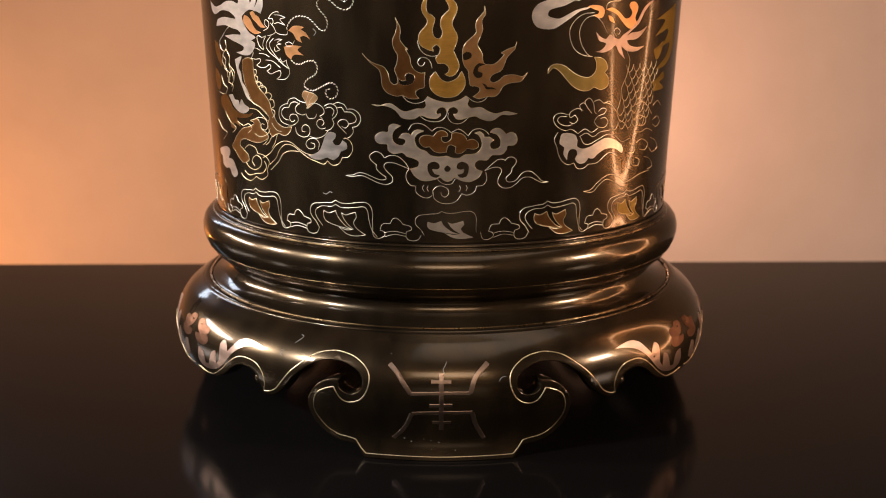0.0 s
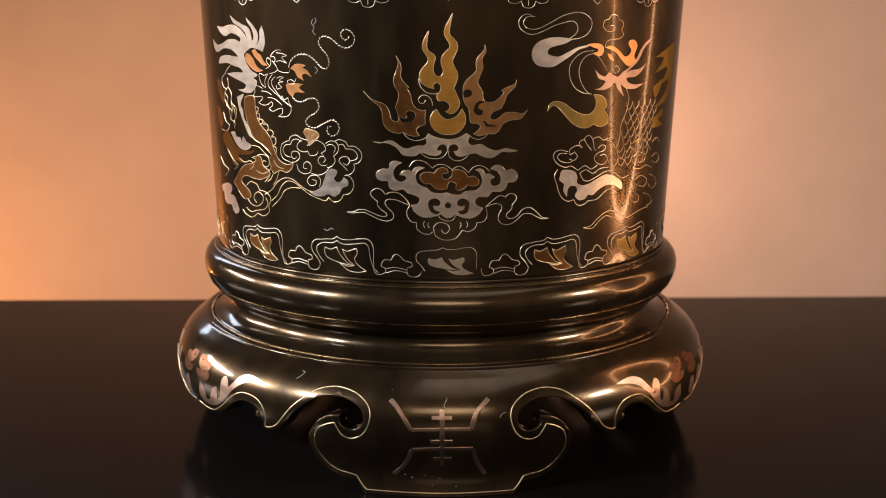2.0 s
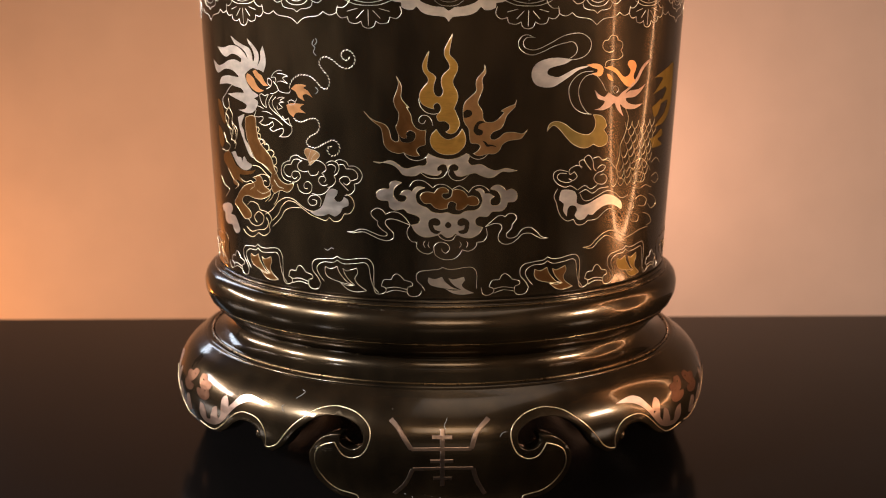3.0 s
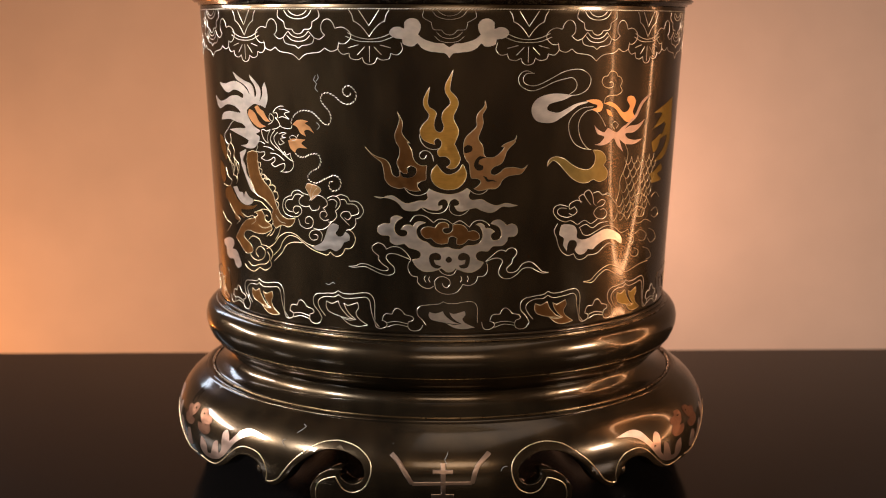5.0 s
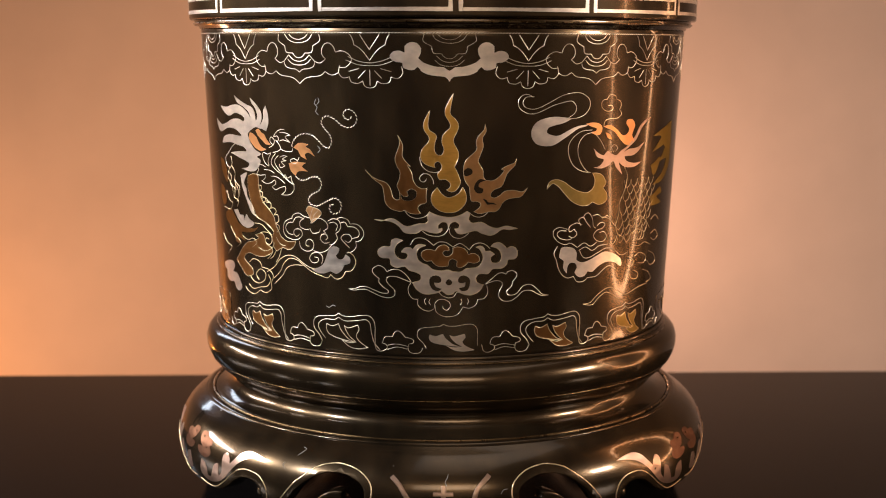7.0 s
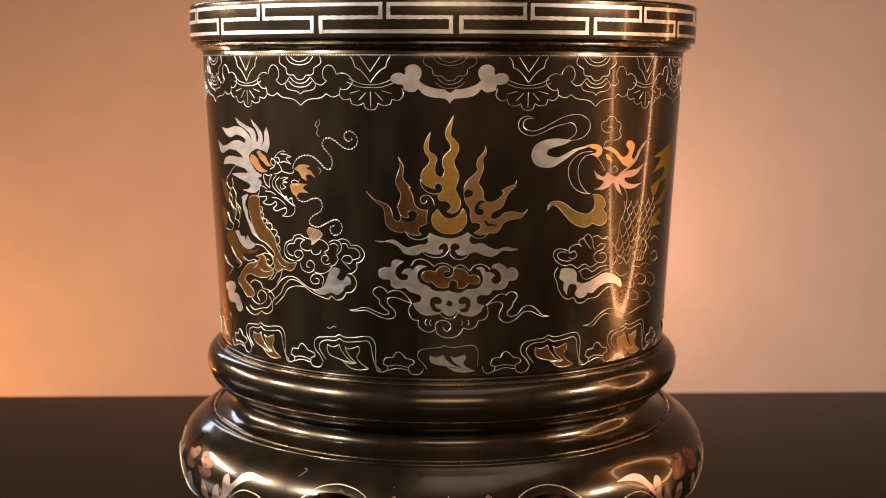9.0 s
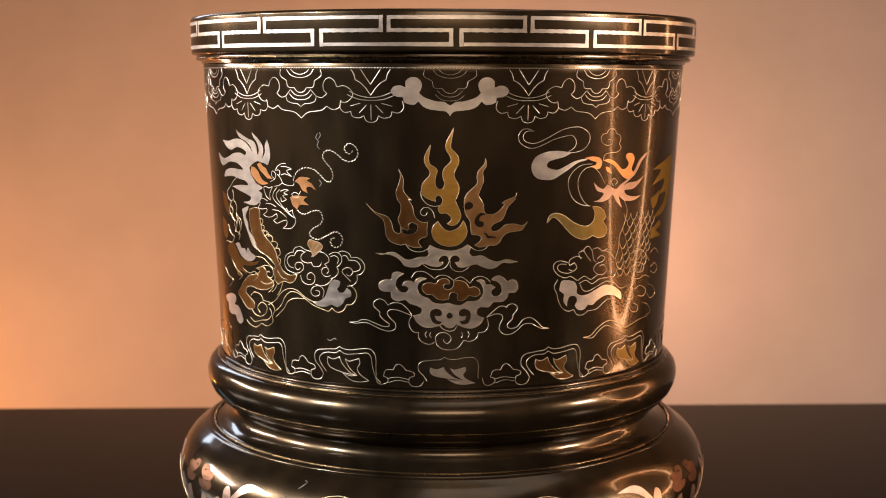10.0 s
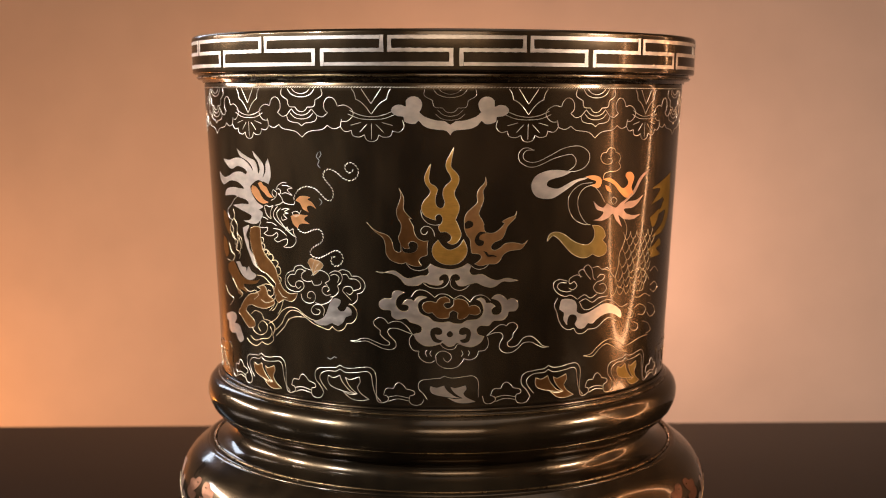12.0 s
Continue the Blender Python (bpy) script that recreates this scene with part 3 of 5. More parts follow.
wire([(-10.8, 100.8, 1), (-12.4, 103.1), (-14.7, 104.9), (-17.4, 105.1), (-19.4, 104.2, 1), (-20.4, 105.6), (-22.4, 106.3), (-24.5, 105.0), (-24.3, 103.4), (-22.2, 101.7, 1), (-22.3, 100.4), (-20.8, 98.8), (-19.0, 97.6), (-19.2, 96.7), (-21.2, 96.6), (-23.6, 97.4), (-25.7, 98.2), (-27.1, 98.6), (-29.2, 98.5), (-31.0, 97.7), (-33.6, 97.4, 1)])
wire([(-10.8, 100.7, 1), (-13.4, 101.7), (-16.1, 102.6), (-18.8, 102.5), (-19.6, 101.2), (-18.5, 99.5), (-16.8, 97.9), (-16.8, 95.9), (-18.9, 95.0), (-21.6, 95.4), (-24.3, 96.5), (-27.1, 97.6), (-29.2, 97.5), (-31.4, 97.1), (-33.6, 97.4, 1)])
wire([(15.1, 100.1, 1), (17.3, 102.0), (19.6, 103.8), (21.3, 103.9), (22.3, 103.4, 1), (23.0, 104.3), (24.7, 104.6), (26.1, 103.7), (26.2, 102.4), (24.8, 100.7, 1), (24.5, 99.1), (22.8, 97.5), (23.2, 96.1), (25.0, 95.9), (26.7, 96.6), (28.7, 98.9), (31.6, 99.3), (34.2, 97.5), (36.1, 95.7), (38.8, 95.1, 1)])
wire([(15.1, 100.1, 1), (18.3, 101.2), (20.5, 100.9), (21.1, 99.6), (20.1, 97.6), (19.9, 95.6), (21.5, 94.0), (24.3, 93.9), (26.7, 95.3), (28.8, 97.1), (31.7, 97.2), (33.9, 96.1), (36.2, 95.1), (38.8, 95.1, 1)])
sheet("mane_inlay", [(-66.8, 160.3, 1), (-65.8, 157.4), (-65.7, 154.1), (-67.1, 151.2, 1), (-69.8, 152.1), (-72.7, 152.6), (-75.8, 151.4), (-77.7, 149.7), (-76.5, 146.9), (-74, 144.4), (-70.6, 142.9), (-73.2, 141.7, 1), (-71, 140.6), (-72.2, 138.3), (-74.7, 136.5), (-78.3, 136.2), (-83.2, 136.9, 1), (-78.9, 137.6), (-77.7, 139), (-80.5, 140), (-84.4, 140.8), (-91, 142.2, 1), (-84.2, 143.1), (-79.1, 143.4), (-80.8, 144.8), (-84.8, 145.3), (-90, 146), (-98.2, 145.3, 1)] + [(-96, 147.8), (-90.6, 148.9), (-86, 148.8), (-81.9, 148.8), (-83.4, 150), (-86.6, 151.1), (-92.2, 151.2), (-98.6, 149.5), (-101.6, 151), (-103, 154.2, 1), (-98.1, 152.3), (-93, 153), (-88.4, 154.5), (-83.6, 154.9), (-79.9, 154.1), (-76.2, 154.5), (-72.9, 154), (-70.4, 152.9, 1), (-68.3, 155.6), (-68.1, 158.3)], SILVER)
sheet("mane_inlay", [(-79.9, 154.1, 1), (-79.3, 155.4), (-81.9, 156.5), (-85.9, 156.9), (-90.2, 155.7), (-94, 156.7), (-97.6, 159.1, 1), (-92.1, 158.9), (-87.3, 159.8), (-83.1, 159.9), (-79.4, 158.8), (-76.7, 156.9), (-75.4, 155.3), (-76.3, 157.5), (-79.3, 159.3), (-83.4, 160.7), (-85.6, 163.3, 1), (-81.7, 161.6), (-77.8, 160.3), (-74.4, 159.4), (-72.9, 157.5), (-72.5, 154.6), (-71.4, 156.3), (-72.4, 159.1), (-74.3, 160.9), (-75.1, 162.7, 1), (-71.7, 160.4), (-69.4, 158)] + [(-69.2, 155.4), (-70.4, 152.9, 1), (-69.8, 151.9), (-72.7, 152.4), (-75.8, 151.2), (-78.5, 149.6), (-81.8, 149.7)], SILVER)
sheet("flame_inlay", [(-54.3, 146, 1), (-52.5, 147.5), (-50, 147.8), (-47.9, 147.3, 1), (-49.1, 146.5), (-47.3, 145.7), (-45.5, 143.4, 1), (-47.8, 144.5), (-49.5, 143.9), (-48.8, 142.1, 1), (-51.2, 143.2), (-52.3, 145.1)], RED_COPPER)
sheet("flame_inlay", [(-56.7, 140.3, 1), (-54.8, 141), (-52.3, 141.1), (-49.1, 140.9, 1), (-50.9, 139.6), (-48.5, 137.9, 1), (-51.5, 138), (-53, 137.5), (-53.8, 136.2, 1), (-55.8, 137.7)], RED_COPPER)
sheet("ear_inlay", [(-76.3, 150.3, 1), (-77.1, 148.4), (-75.5, 146.4), (-72.9, 144.7), (-70.2, 144.0), (-67.4, 144.7, 1), (-69.9, 145.5), (-71.6, 147.1), (-72.5, 148.6), (-74.5, 150.0)], RED_COPPER)
sheet("ear_inlay", [(-72.9, 151.2, 1), (-71.2, 151.9), (-69.9, 150.7), (-68.2, 150.0), (-66.9, 148.1), (-65.0, 146.5, 1), (-67.5, 146.5), (-69.4, 147.9), (-71.4, 149.2)], RED_COPPER)
wire([(-63.4, 149.6), (-61.8, 151.3), (-59.5, 152.2), (-58.0, 152.0)], half=0.13)
wire([(-60.5, 151.1), (-57.8, 151.0), (-55.5, 150.3, 1), (-57.9, 149.6), (-55.7, 147.7, 1), (-58.8, 148.5), (-60.7, 148.0)], half=0.13)
wire([(-63.4, 149.5), (-61.5, 149.7), (-61.1, 148.4), (-62.1, 147.6)], half=0.13)
wire([(-66.1, 145.4), (-63.8, 146.5), (-63.2, 148.3), (-64.8, 149.3), (-65.4, 147.8), (-64.0, 146.5)], half=0.13)
wire([(-62.5, 148.3), (-60.8, 146.7), (-59.9, 145.1), (-57.7, 144.5), (-55.1, 144.6), (-54.7, 145.7)], half=0.13)
wire([(-64.2, 143.8), (-61.8, 144.3), (-59.9, 145.4)], half=0.13)
wire([(-69.8, 143.2), (-68.7, 143.6), (-67.2, 143.0), (-65.2, 143.6), (-66.3, 142.0), (-66.9, 140.3), (-66.5, 138.8), (-68.5, 139.8), (-69.6, 141.8), (-69.8, 143.2)], half=0.13)
wire([(-72.2, 139.2), (-70.1, 139.0), (-68.1, 138.3)], half=0.13)
wire([(-62.8, 143.6), (-64.9, 141.4), (-65.0, 139.4), (-62.7, 137.5), (-60.5, 136.3), (-58.3, 134.7), (-56.2, 133.5), (-54.5, 132.8)], half=0.13)
wire([(-61.4, 143.0), (-63.4, 141.2), (-63.1, 139.5), (-61.3, 137.6), (-59.6, 136.0), (-56.6, 133.8), (-54.5, 132.8)], half=0.13)
wire([(-54.9, 132.8, 1), (-54.8, 131.3), (-56.4, 129.5), (-58.6, 129.0), (-60.9, 129.0, 1), (-59.0, 130.3), (-58.9, 132.0), (-61.2, 131.5), (-63.7, 130.6), (-65.5, 131.5, 1), (-63.5, 132.7), (-63.9, 134.0), (-65.9, 132.9), (-68.5, 132.5), (-70.9, 133.2, 1), (-68.9, 134.4), (-68.8, 135.5), (-71.5, 135.2), (-73.7, 135.4, 1), (-72.4, 137.2), (-72.9, 138.2)], half=0.13)
wire([(-59.6, 135.0), (-58.7, 136.4, 1), (-57.8, 135.1), (-56.0, 135.9, 1), (-55.7, 134.2), (-54.7, 132.9)], half=0.13)
wire([(-61.0, 142.3), (-59.2, 142.9), (-57.4, 142.8, 1), (-59.7, 141.7), (-57.8, 141.2, 1), (-60.2, 140.7), (-58.5, 139.3, 1), (-60.8, 138.6), (-61.2, 139.9)], half=0.13)
wire([(-69.2, 137.4), (-66.1, 137.3), (-63.8, 136.4)], half=0.13)
wire([(-65.8, 135.3), (-62.9, 135.2), (-60.6, 134.2), (-58.9, 133.0)], half=0.13)
wire([(-56.0, 141.6), (-54.4, 142.2), (-52.8, 141.4), (-53.7, 140.5), (-55.4, 140.6), (-56.0, 141.6)], half=0.13)
wire([(-52.8, 141.4), (-51.9, 142.8)], half=0.13)
edged_sheet("body_inlay", [(-79.0, 134.5, 1), (-75.9, 135.4), (-73.1, 134.9), (-72.9, 131.7), (-72.1, 127.6), (-70.1, 125.0), (-67.6, 123.1), (-65.3, 120.6), (-64.5, 117.9), (-63.2, 115.7), (-61.9, 113.7), (-58.7, 112.3), (-55.1, 112.8, 1), (-56.1, 110.8), (-58.4, 109.4), (-61.6, 109.8), (-64.7, 108.3, 1), (-66.1, 109.9), (-66.5, 113.3), (-65.7, 115.1), (-68.1, 116.9), (-71.2, 118.7), (-74.4, 119.8), (-76.0, 122.0), (-77.6, 124.3), (-78.8, 127.0), (-79.6, 131.1)], BROWN)
edged_sheet("body_inlay", [(-89.5, 103.9, 1), (-86.9, 106.4), (-82.3, 109.5), (-77.6, 110.7), (-74.5, 112.2), (-76.8, 113.0, 1), (-72.6, 114.0), (-71.1, 112.8), (-70.2, 110.5), (-67.6, 109.4), (-66.9, 108.0), (-68.3, 106.9), (-72.2, 105.5), (-76.9, 105.4), (-80.6, 105.9), (-84.1, 105.0), (-85.1, 103.1), (-83.1, 101.9), (-79.9, 100.2), (-79.5, 98.1), (-83.6, 96.9), (-86.4, 98.3), (-89.2, 100.4), (-91.5, 101.9)], BROWN)
sheet("fin_inlay", [(-99.1, 119.3, 1), (-93.9, 120.9), (-90.8, 118.8), (-87.9, 116.2), (-83.0, 115.0), (-77.8, 115.2), (-74.8, 115.9, 1), (-77.3, 114.2), (-82.5, 113.3), (-86.1, 112.9), (-83.6, 110.0, 1), (-88.6, 110.8), (-87.4, 108.5, 1), (-91.3, 109.1), (-91.8, 111.5), (-95.8, 114.6), (-99.5, 116.7)], BROWN)
sheet("belly_inlay", [(-84.3, 134.2, 1), (-79.8, 135.6), (-81.1, 133.4), (-82.2, 131.6), (-80.8, 129.6), (-80.4, 126.9), (-78.5, 124.9), (-77.1, 123.0), (-75.6, 120.0, 1), (-78.1, 121.1), (-80.1, 124.1), (-83.2, 129.4), (-83.9, 132.1)], SILVER)
sheet("belly_inlay", [(-91.3, 120.8, 1), (-88.1, 121.3), (-86.8, 119.6), (-83.9, 119.5), (-83.4, 117.8, 1), (-81.8, 120.1), (-80.0, 118.5), (-77.0, 117.4), (-78.4, 115.9), (-82.3, 115.1), (-87.1, 116.7)], SILVER)
sheet("scroll_inlay", [(-105.6, 99.1, 1), (-99.2, 100.8), (-94.9, 100.7), (-94.0, 99.0), (-96.2, 96.9, 1), (-92.2, 96.7), (-90.0, 94.5), (-88.7, 91.8), (-91.4, 90.2), (-93.9, 91.0), (-95.5, 93.0), (-99.7, 92.7), (-102.9, 94.0), (-102.8, 96.6), (-105.2, 97.3)], SILVER)
wire([(-73.4, 131.6, 1), (-71.4, 131.4), (-71.6, 130.0), (-73.0, 129.4, 1), (-70.9, 129.1), (-71.0, 127.8), (-72.4, 127.2, 1), (-69.9, 127.4), (-69.3, 126.1), (-71.2, 125.3, 1), (-68.5, 126.2), (-66.5, 125.3), (-66.4, 123.9)], GOLD_WIRE, half=0.13)
wire([(-71.8, 126.6, 1), (-69.9, 127.4), (-68.4, 126.5), (-69.0, 125.4, 1), (-66.9, 125.8), (-66.5, 124.3), (-67.4, 123.5, 1), (-65.1, 123.9), (-63.9, 122.8), (-65.3, 121.3, 1), (-63.3, 121.5), (-62.9, 119.4), (-64.8, 118.3, 1), (-62.9, 117.7), (-63.0, 116.2), (-64.2, 115.2, 1)], GOLD_WIRE, half=0.13)
wire([(-75.0, 113.4), (-71.5, 114.6), (-67.8, 114.2), (-66.9, 111.8), (-68.6, 110.3), (-70.7, 111.1), (-70.0, 112.6), (-68.7, 112.2)], GOLD_WIRE, half=0.13)
wire([(-70.1, 104.8, 1), (-67.8, 106.6), (-66.7, 108.2)], GOLD_WIRE, half=0.13)
wire([(-68.5, 105.1, 1), (-66.8, 106.1), (-65.2, 108.2)], GOLD_WIRE, half=0.13)
wire([(-65.4, 104.2, 1), (-63.6, 106.3), (-62.1, 109.6)], GOLD_WIRE, half=0.13)
wire([(-76.8, 117.4), (-72.4, 117.2), (-69.3, 115.4), (-66.8, 113.9)], GOLD_WIRE, half=0.13)
wire([(-91.1, 140.7), (-90.6, 137.9), (-93.5, 135.6), (-94.9, 132.6), (-91.7, 130.0), (-91.3, 127.2)], GOLD_WIRE, half=0.13)
wire([(-87.7, 130.4), (-86.6, 127.0), (-88.5, 124.0)], GOLD_WIRE, half=0.13)
wire([(-89.3, 132.4), (-88.6, 128.9), (-90.7, 125.2)], GOLD_WIRE, half=0.13)
rope([(-55.1, 145.4), (-54.7, 147.4), (-52.9, 149.7), (-49.9, 151), (-46.3, 150.7), (-43.7, 148.9), (-41.7, 147), (-39.7, 146.6), (-38.6, 148.6), (-39.2, 151), (-41.1, 153.1), (-42.3, 155), (-41.6, 156.8), (-39.6, 157.4), (-37, 156.3), (-34.6, 154.4), (-32.1, 153.7), (-29.8, 154.8), (-29.1, 157.1), (-30.3, 159.2), (-32.3, 159.9), (-33.8, 158.7), (-33.6, 157.2), (-32.2, 156.4), (-31, 157.3)])
rope([(-54.3, 136.6), (-52.6, 135.1), (-50.1, 134.8), (-47, 136), (-44.2, 136), (-43.1, 133.6), (-44.3, 131.4), (-47, 130), (-48.7, 128.1), (-47.8, 126.6), (-45, 126.1), (-41.5, 127.7), (-38.3, 129.1), (-36.2, 128.2), (-35.6, 126.2), (-36.7, 124.2), (-39, 123.7), (-40.2, 125.2), (-39.7, 126.8), (-38.2, 126.7)])
wire([(-81.7, 102.3), (-78.8, 103.9), (-74.8, 103.3), (-73.6, 101.4, 1), (-69.6, 101), (-67.3, 99), (-68.7, 96.1, 1), (-68.6, 94), (-72, 92.1), (-75.4, 92.7, 1), (-79.3, 90.7), (-83.7, 91.3), (-85.7, 92.7)], GOLD_WIRE)
wire([(-75.8, 96.5), (-77.4, 98.4), (-74.7, 100.6), (-71.7, 99.5), (-72.3, 96.9), (-75.9, 95.2), (-79.6, 95.7), (-81.4, 97.2)], GOLD_WIRE)
wire([(-70.1, 99.1), (-69, 97.1), (-71.1, 94.7), (-75.3, 93.8), (-79.9, 92.7), (-83, 94)], GOLD_WIRE)
wire([(-56.1, 113.2), (-59.5, 114.1), (-60.8, 116.4), (-60, 119.2), (-57.5, 120.6), (-56.5, 120.7, 1), (-55.8, 122.2), (-53.2, 123), (-51.2, 122.1), (-48.3, 121.5)])
wire([(-56, 115), (-58.3, 115.4), (-59.6, 117.2), (-58.4, 119.1), (-56, 119.5, 1), (-54.8, 121.2), (-52.8, 121.6), (-51, 120.9)])
wire([(-50.8, 121.5), (-52.8, 119.9), (-52.7, 118.1), (-50.2, 117.3), (-48.5, 117.8, 1), (-47.6, 116.3), (-44.9, 116.7), (-44.2, 118.1)])
wire([(-48.4, 119.7), (-46.4, 121.4), (-43.8, 121.6), (-41.6, 120.3), (-41.2, 118.5), (-43, 117.4, 1), (-41.9, 116.5)])
wire([(-41.1, 120.9), (-39, 121.9), (-36.8, 121.4), (-36, 119.4), (-36.9, 117.6), (-38.1, 116.7, 1), (-37.5, 115), (-38.9, 113.1), (-40.9, 112.5)])
wire([(-40.6, 120.2), (-38.8, 120.7), (-37.3, 119.6), (-38, 117.7)])
wire([(-37.7, 121.8), (-35.7, 122.5), (-33.3, 121.8), (-32.5, 120.4, 1), (-30, 120.4), (-28.1, 119), (-27.5, 116.9), (-28.8, 114.8), (-30.5, 114.3, 1), (-30.4, 112.4), (-31.9, 110.7), (-34.1, 110.1)])
wire([(-36.2, 120.6), (-34.4, 120.9), (-33.4, 119.4, 1), (-30.8, 119.3), (-29.2, 117.8), (-29.4, 116.2), (-31.1, 115.5), (-32.2, 115.3)])
wire([(-56.1, 113.2), (-53.9, 113.6), (-52, 115.3), (-52.7, 117.1), (-55.1, 117.1), (-55.9, 115.6), (-54.7, 114.5), (-53.3, 115.4)])
wire([(-53.5, 112.8), (-52.8, 110.6), (-50.3, 109.6), (-47.8, 110.4), (-47.2, 112.7), (-48.7, 114), (-50.4, 113.2), (-50.5, 111.6), (-49, 111.5)])
wire([(-40.6, 113.5), (-42.7, 113), (-44.3, 114.3), (-43.8, 115.9), (-42.1, 116.3), (-41.3, 115.1), (-42.2, 114.2)])
wire([(-32.7, 111.8), (-34.8, 113.7), (-36.1, 115.2), (-35, 116.5), (-32.8, 116.6), (-32, 115.1), (-33.3, 113.8), (-34.6, 114.5)])
wire([(-44.2, 105.4), (-43.6, 107.9), (-45.2, 109.4), (-47.9, 109), (-49.2, 107.2), (-48, 105.7), (-45.8, 106.1), (-45.5, 107.5), (-47.2, 107.8)])
wire([(-47.4, 110), (-44.5, 109.6), (-41.7, 110.6), (-39.8, 112.6)])
wire([(-67, 98.2), (-63.5, 100.9), (-61.5, 104), (-58.6, 106.2), (-55.1, 106.1), (-52.1, 104.5), (-48.4, 102.4), (-44.8, 101.3), (-42, 100.7), (-40.6, 102, 1), (-38.6, 100.6), (-36.1, 101.3), (-34.7, 103.5, 1), (-32.3, 104), (-30.7, 106.7), (-31.5, 109.3), (-33.6, 110.6)], GOLD_WIRE)
wire([(-66.8, 96.1), (-62.4, 99.6), (-59.9, 102.7), (-56.3, 104.1), (-52.1, 104.3)], GOLD_WIRE)
wire([(-70.7, 100.1), (-66.4, 102.4), (-63.2, 105.5), (-59.4, 107.3), (-55.6, 107.1), (-52.1, 105.1), (-49.1, 103.8), (-46.4, 103.6)], GOLD_WIRE)
edged_sheet("shell_inlay", [(-49.9, 124.2, 1), (-48.9, 125.7), (-46.9, 125.4), (-44.8, 124.9), (-43.5, 123.6), (-44.9, 121.9), (-47.7, 119.7, 1), (-48.5, 121.9)], COPPER)
wire([(-47.6, 119.9), (-48, 122.5), (-46.9, 125.2)], GOLD_WIRE)
wire([(-47.6, 119.9), (-46.6, 122.6), (-44.8, 124.5)], GOLD_WIRE)
sheet("scroll_inlay", [(-48.4, 103.4, 1), (-45.9, 104), (-43.5, 105.5), (-42.2, 108), (-41, 110.7), (-39.1, 112.2), (-36.9, 111.6), (-37.4, 109.9), (-38.3, 108.9), (-37.2, 107.7), (-35.5, 108), (-34.5, 109.5, 1), (-33, 108.6), (-32.9, 106.6), (-35.1, 105.7), (-36, 104), (-38.3, 102.4), (-40.5, 103.2), (-42.9, 102.3), (-46, 102.2)], SILVER)
wire([(30.1, 164.4, 1), (28.5, 165.2), (26.5, 164.9), (25.1, 163.1), (25.6, 160.6), (28.1, 158.9), (30.7, 158.6), (33.8, 159.6), (37.9, 161.4), (42.3, 162.5), (45, 162.7), (46.7, 160.9), (46.3, 158.7), (43.7, 157)])
wire([(30.7, 164.4, 1), (27.9, 164.3), (26.7, 162.7), (27.4, 161), (30, 160.2), (32.7, 160.7), (36.8, 162.6), (41.1, 164.7), (45.5, 165.6), (49, 165.3), (52, 163.3), (52.4, 160.7), (50.6, 158.2), (47.1, 156.9), (42.5, 156.8)])
sheet("drop_inlay", [(45.3, 156.8, 1), (42.5, 157.2), (39.2, 157.5), (35.5, 157.2), (32, 155.9), (30.2, 153.6), (30.1, 150.9), (31.7, 148.5), (34.6, 147.6), (38.1, 147.7), (41.1, 149.2), (44.6, 151.3), (47.8, 153.2), (50.9, 153.9), (52.3, 154.6, 1), (49.1, 154.3), (46.1, 153.6), (43.2, 152.3), (40.1, 151), (37.5, 151.3), (35.7, 152.1), (36.1, 153.7), (38.7, 154.6), (41.9, 155.3)], SILVER)
sheet("scroll_inlay", [(51, 154.8, 1), (54, 155.2), (57.1, 154.7), (58.5, 153.2), (57.9, 151.2), (56.3, 150.7), (53.4, 151.8), (55.5, 152.1), (55.9, 153.1), (53.6, 153.8)], RED_COPPER)
sheet("scroll_inlay", [(59.1, 153.6, 1), (62, 154.1), (65.6, 152.5), (68.8, 150.2), (71.3, 150.5), (72.5, 152.2), (70.6, 154.4), (71.4, 155.7), (74.1, 155.6), (75.7, 153.9), (75.2, 152.1), (74.3, 150.1), (75.6, 148), (73, 146.5), (70.3, 147), (67.3, 149.2), (64.2, 151.8)], RED_COPPER)
sheet("scroll_inlay", [(60.3, 151.5, 1), (62.2, 150.9), (63.6, 148.8, 1), (61.2, 149.7)], RED_COPPER)
wire([(59.1, 153.6), (59.7, 155.6), (62.4, 156.3), (65.6, 156.4), (67.6, 157.7), (66.5, 159.4, 1), (67.3, 160.9), (66.6, 162.4), (64.7, 163, 1), (64.1, 164.2), (61.5, 164.7), (60, 163.1, 1), (58.2, 162.8), (57.5, 161.2), (58.6, 159.6), (60.9, 158.9), (63, 159.5), (62.6, 160.9), (60.7, 160.9)], GOLD_WIRE)
wire([(64.8, 144.3), (63.5, 146), (64.9, 147.1), (66.7, 145.8), (65.6, 144.6)])
wire([(54.2, 152.6), (49.7, 152.3), (46.3, 150.4), (44.3, 147.3), (44.8, 143.4), (47, 140.1), (50.5, 138.3), (54.3, 137.7)])
wire([(54.7, 151.7), (51.3, 151.1), (48.9, 148.8), (48.2, 145.6), (49.3, 142), (51.5, 139.1), (53.3, 137.8)])
wire([(55.3, 151.3), (58, 148.8), (60.4, 145.5)])
